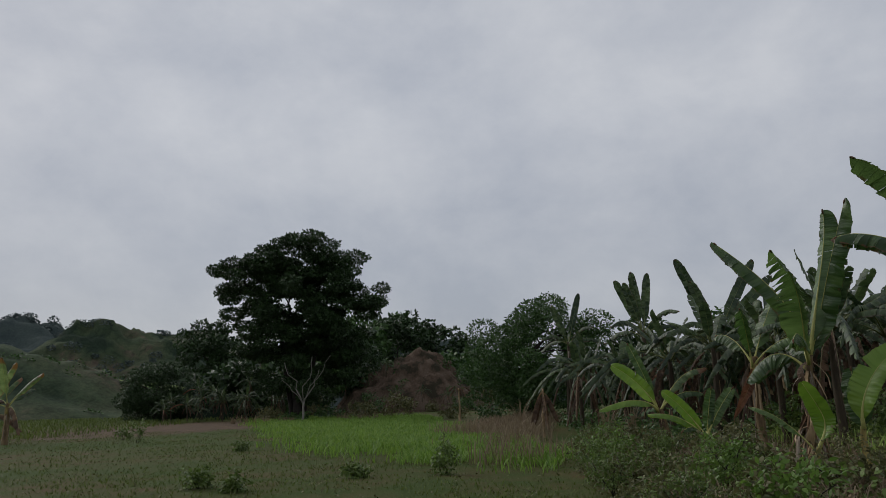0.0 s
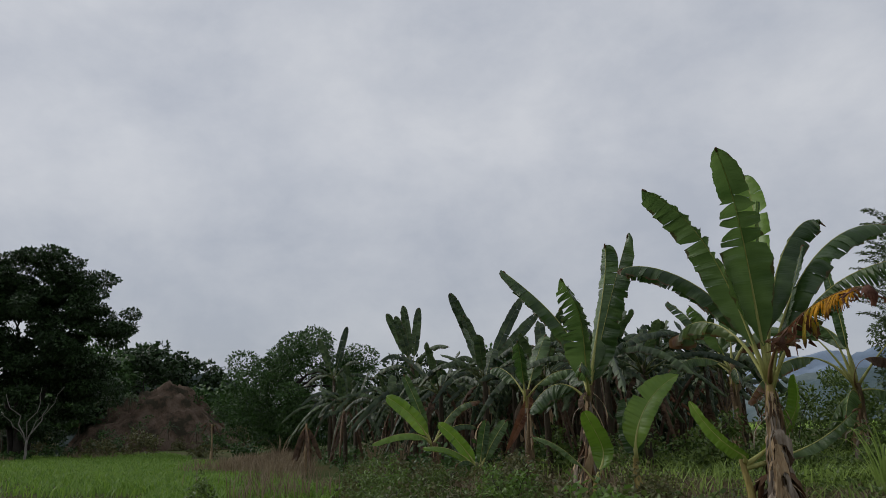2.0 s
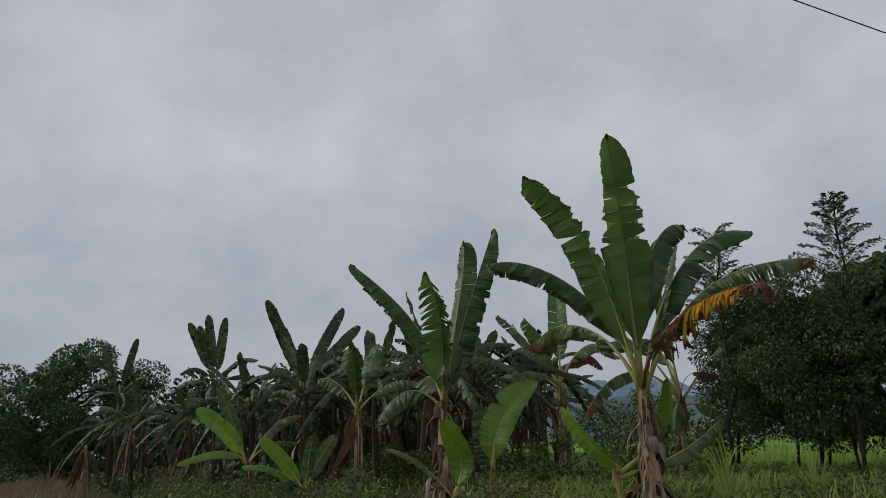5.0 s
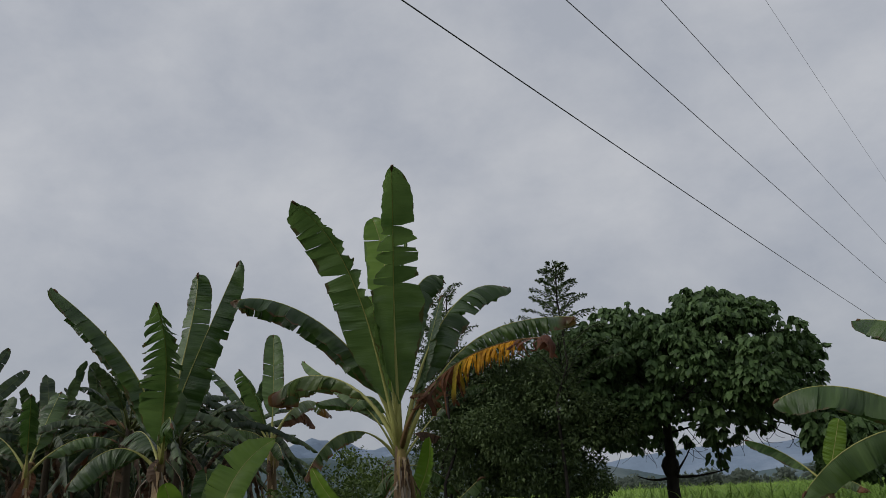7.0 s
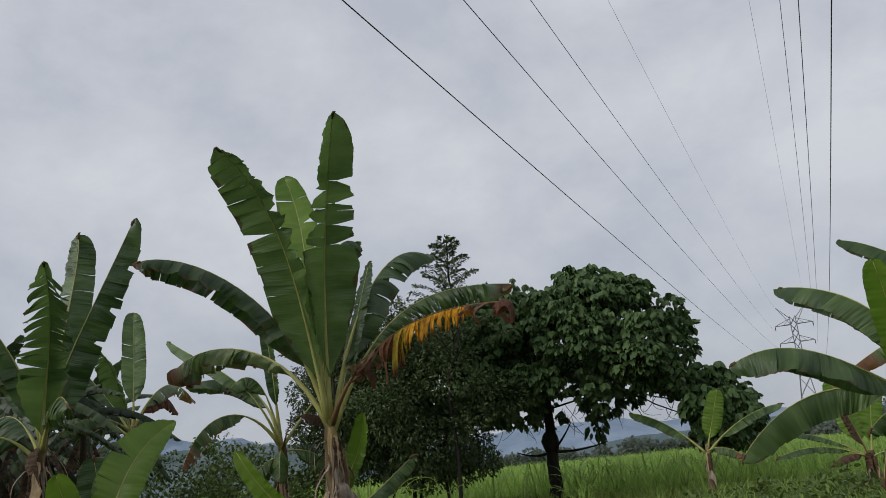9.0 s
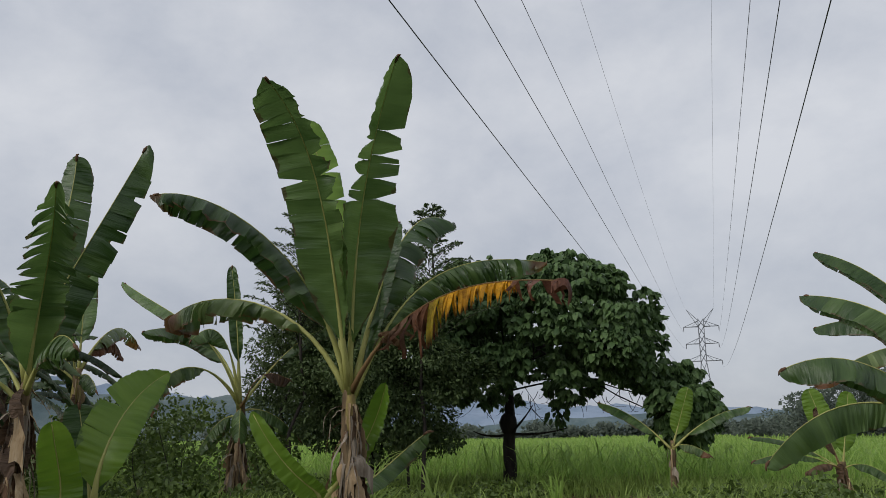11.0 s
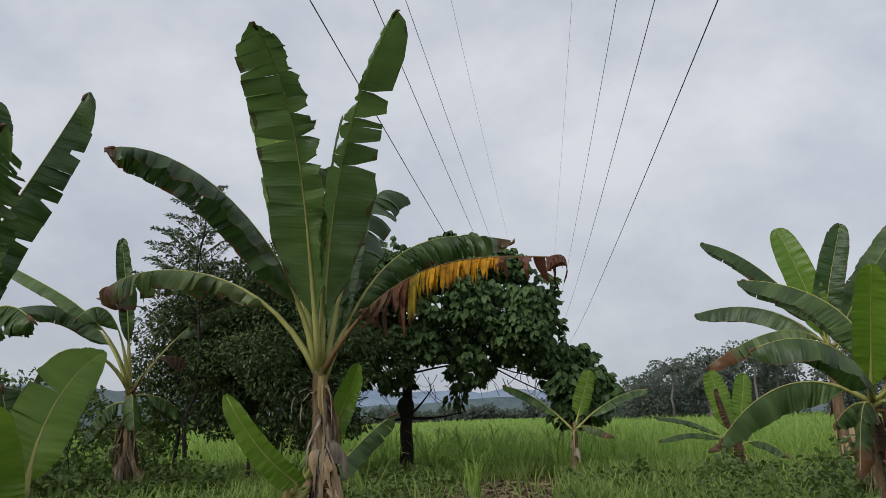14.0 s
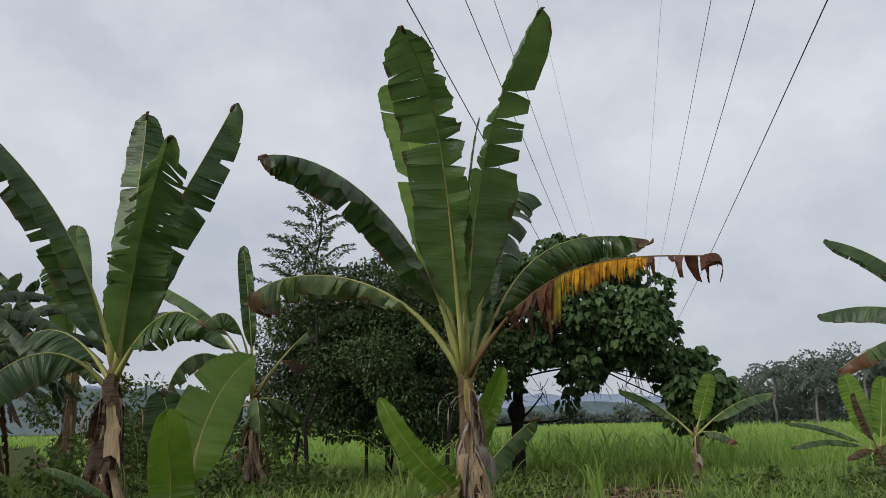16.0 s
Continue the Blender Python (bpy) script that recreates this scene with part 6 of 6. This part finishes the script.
ground_cover(15000, 11, (-14, 3, -4.2, 1.5), "tangled low green weeds on the bank", M_SHRUB_DULL, 0.055, 0.32, patch=0.12)
ground_cover(3500, 12, (-14, 3, -4.0, 1.0), "brighter broad-leaved weeds on the bank", M_SHRUB, 0.09, 0.45, patch=0.0)
ground_cover(12000, 13, (2.0, 9.5, 1.0, 9.0), "low leafy weeds around the banana plants", M_SHRUB, 0.09, 0.35)
ground_cover(12000, 14, (-9, 0.5, 1.5, 8.5), "low leafy weeds around the banana plants", M_SHRUB, 0.08, 0.4)
ground_cover(7000, 15, (-34, 2, -30, -4.5), "scattered small weeds in the turf", M_SHRUB_DULL, 0.06, 0.1)
for i, (x, y, s, h) in enumerate(((-7.6, -6.8, 0.22, 0.8), (-6.0, -11.5, 0.25, 0.4), (-5.5, -10.6, 0.2, 0.35), (-7.4, -8.6, 0.25, 0.3), (-12, -7.0, 0.3, 0.3), (-24, -20.5, 0.4, 1.0), (-17, -14, 0.25, 0.35), (-27, -22.5, 0.4, 0.6))):
    shrub("small leafy weed standing in the short turf", (x, y), s, h, M_SHRUB, 500 + i, 0.08, 500, group="weeds in the turf")
for i, (x, y, s, h) in enumerate(((-51, -15, 1.2, 1.4), (-52, -17.5, 1.0, 1.0), (-50.5, -22, 1.2, 1.0), (-48.5, -19.5, 1.0, 0.7), (-53, -12.5, 1.2, 1.8), (-70, -8, 1.2, 1.5), (-70.5, -11, 1.0, 1.0), (-69, -17, 1.3, 1.8), (-71, -6, 1.5, 2.5), (-62, -24, 1.6, 2.0), (-60, -21, 1.4, 1.8), (-63, -31, 1.6, 2.0), (-47, -8, 0.9, 0.9), (-44, -5.5, 0.9, 1.0), (-66, -26, 2.0, 4.5), (-67, -22.5, 2.0, 5.0))):
    shrub("rough green bush at the far edge of the meadow", (x, y), s, h, M_MIDTREE if i % 2 else M_SHRUB_DULL, 540 + i, 0.2, 90, group="bushes by the meadow")
banana_plant("ragged banana plant with heaps of dead leaves", (-25, -26.8), (-25, -26.8, 1.8), [
    dict(tip=(-25 + math.cos(a) * 1.5, -26.8 + math.sin(a) * 1.5, 3.7 - 0.65 * i), arch=0.1 + 0.08 * i, width=0.5, tears=8, fold=-10 - 5 * i, look_of=(M_LEAF_WORN, M_LEAF_WORN, M_LEAF_FAR, M_LEAF_DEAD, M_LEAF_DEAD, M_LEAF_DEAD)[i]) for i, a in enumerate((0.3, 1.6, 2.9, 4.1, 5.2, 0.9))], 0.12, 63, skirt=20)
banana_plant("ragged banana plant with heaps of dead leaves", (-26.4, -28.6), (-26.4, -28.6, 1.4), [
    dict(tip=(-26.4 + math.cos(a) * 1.5, -28.6 + math.sin(a) * 1.5, 3.6 - 0.62 * i), arch=0.1 + 0.08 * i, width=0.5, tears=8, fold=-10 - 5 * i, look_of=(M_LEAF_WORN, M_LEAF_WORN, M_LEAF_FAR, M_LEAF_DEAD, M_LEAF_DEAD, M_LEAF_DEAD)[i]) for i, a in enumerate((1.3, 2.6, 3.9, 5.1, 0.2, 1.9))], 0.12, 64, skirt=20)


def slope_woods(name, label, n, seed, size, material, low=0.0, pick=0.0, per=34, leaf=0.29):
    """Trees and scrub in drifts over a hill, too many to count."""
    rnd = random.Random(seed)
    cl = []
    while len(cl) < n:
        u, v = rnd.uniform(-1, 1), rnd.uniform(-1, 1)
        if math.hypot(u, v) > 0.97 or noise.noise((u * 2.5 + seed, v * 2.5, 1)) < pick:
            continue
        x, y, z = SLOPES[name](u, v)
        r = size * rnd.uniform(0.4, 1.1)
        if z > low:
            cl.append((x, y, z - r * 0.1, r))
    pts, out = [], []
    for cx, cy, cz, r in cl:
        for _ in range(per):
            v = Vector((rnd.gauss(0, 1), rnd.gauss(0, 1), rnd.gauss(0, 1))).normalized()
            q = r * (0.7 + 0.3 * rnd.random())
            pts.append((cx + v.x * q, cy + v.y * q, cz + v.z * q * 0.75))
            out.append(tuple(v))
    tagged(leaf_mesh(pts, out, size * leaf, 0.8, 0.1, seed, "woods", material, None), label, "woods", kind="stuff")


# the far hills' woods get their haze from the leaf colour
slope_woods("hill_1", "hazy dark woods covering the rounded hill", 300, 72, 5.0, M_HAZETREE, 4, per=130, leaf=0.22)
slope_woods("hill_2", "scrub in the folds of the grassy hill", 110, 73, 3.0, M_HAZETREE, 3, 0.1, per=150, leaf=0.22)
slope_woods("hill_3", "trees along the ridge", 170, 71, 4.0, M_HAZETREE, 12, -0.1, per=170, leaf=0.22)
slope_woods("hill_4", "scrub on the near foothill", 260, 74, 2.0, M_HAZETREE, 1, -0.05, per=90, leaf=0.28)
slope_woods("hill_5", "woods on the rise behind the soil bank", 220, 77, 2.0, M_DARKTREE, 1)
slope_woods("hill_6", "brush growing on the soil bank", 70, 76, 0.7, M_MIDTREE, 1.5, 0.12)
slope_woods("hill_7", "brush covering the green bank", 160, 78, 0.9, M_MIDTREE, 0.5)
slope_woods("hill_8", "scrub on the grassy slope", 420, 75, 0.9, M_MIDTREE, 0.5, -0.05)


def bare_tree(label, base, seed):
    """A small leafless tree with pale forked stems."""
    rnd = random.Random(seed)
    e = tagged(empty("bare_tree", base[0], base[1], ground_z(*base)), label, "tree")
    mesh_object("trunk", *limb((0, 0, -0.1), (0, 0.1, 1.4), 0.09, 0.065, rnd, 5, 0.04), M_BARK_PALE, e)
    for tip, r in (((0, -1.3, 4.2), 0.08), ((0.1, 1.2, 3.6), 0.09), ((0, 2.0, 4.6), 0.05), ((0, 0.7, 4.6), 0.05), ((0, -1.5, 3.0), 0.04)):
        mesh_object("limb", *limb((0, 0.08, 1.2), tip, r * 0.6, 0.015, rnd, 6, 0.08), M_BARK_PALE, e)
    return e


bare_tree("small leafless tree with pale forked stems", (-46.5, -18.6), 5)
for i in range(26):
    a = R.uniform(0, 6.283)
    dry_tuft("dry straw grass tuft at the tree foot", (-46.5 + R.uniform(-1, 1), -18 + R.uniform(-6, 5)), R.uniform(0.4, 0.8), 12, M_DRYGRASS, 700 + i, 0.8, 0.04)
litter(2600, 1, (-2.4, 2.0, 5.2, 9.3), "dry brown fallen leaves on bare earth")
litter(1600, 2, (-3.5, 1.0, 2.2, 5.0), "dry brown fallen leaves on bare earth")
litter(9000, 3, (-14, 1.5, -3.4, 2.4), "dry brown fallen leaves below the plants")
ground_cover(2600, 16, (3.4, 6.6, 0.8, 3.6), "leafy weeds round the foot of the banana plant", M_SHRUB, 0.06, 0.6)
ground_cover(9000, 17, (-33, -8, -2.4, 5.0), "dark rank weeds below the banana grove", M_MIDTREE, 0.13, 0.9)


def palm(label, base, height, seed):
    """A far coconut palm: a slim stem and a head of drooping pinnate fronds."""
    rnd = random.Random(seed)
    e = tagged(empty("palm_tree", base[0], base[1], ground_z(*base)), label, "palm tree", "far palms")
    mesh_object("trunk", *limb((0, 0, -0.1), (0.3, 0, height), 0.16, 0.1, rnd, 6, 0.03), M_BARK_PALE, e)
    for i in range(16):
        a = i * 2.4
        rise = 1.4 - 2.6 * i / 15
        p, q = Vector((0.3, 0, height)), Vector((0.3 + math.cos(a) * 2.3, math.sin(a) * 2.3, height + rise))
        c = (p + q) / 2 + Vector((0, 0, 0.9))
        pts, out = [], []
        side = (q - p).cross(Vector((0, 0, 1))).normalized()
        for k in range(3, 26):
            m = bezier(p, c, q, k / 25)
            for sg in (-1, 1):
                pts.append(tuple(m))
                out.append(tuple(side * sg + (q - p).normalized() * 0.5))
        tagged(leaf_mesh(pts, out, 0.6, 0.18, 0.5, seed + i, "frond", M_FARTREE_HAZED, e, jitter=0.15), kind="stuff")


for i, (x, y, h) in enumerate(((14.0, 76, 5.4), (21.5, 74, 6.2), (24.0, 76, 5.6), (17.5, 75, 4.6))):
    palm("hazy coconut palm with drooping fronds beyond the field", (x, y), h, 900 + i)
blades("turf", "short dull olive turf along the track", scatter(9000, 19, lambda x, y, r: noise.noise((x * 0.35, y * 0.35, 4)) > r.uniform(-0.5, 0.35), (3, 20, -16, -3.6)), M_LAWN_DULL, 0.06, 0.022, 1.2, 19)
M_CASSAVA = foliage("broad_bright_leaves", (0.07, 0.14, 0.025), (0.16, 0.26, 0.05), 0.45, 0.35)
for i, (x, y, r, h, leaf, per) in enumerate(((0.9, -2.9, 0.4, 0.75, 0.085, 480), (-3.4, -4.0, 0.5, 0.9, 0.05, 900), (-2.2, -2.7, 0.45, 0.8, 0.06, 700), (-5.6, -3.9, 0.5, 0.8, 0.05, 900), (-7.4, -3.4, 0.5, 0.8, 0.06, 700), (-1.0, -3.6, 0.4, 0.6, 0.05, 900))):
    shrub("lush bright green bush on the bank", (x, y), r, h, M_CASSAVA if i % 2 == 0 else M_SHRUB, 950 + i, leaf, per, group="bushes on the bank", aspect=0.5)
blades("dry_grass", "dry straw and dead stalks scattered over the bank", scatter(7000, 23, lambda x, y, r: noise.noise((x * 0.7, y * 0.7, 6)) > r.uniform(-0.5, 0.3), (-12, 2.5, -3.4, 3.0)), M_DRYGRASS, 0.22, 0.014, 1.4, 23)
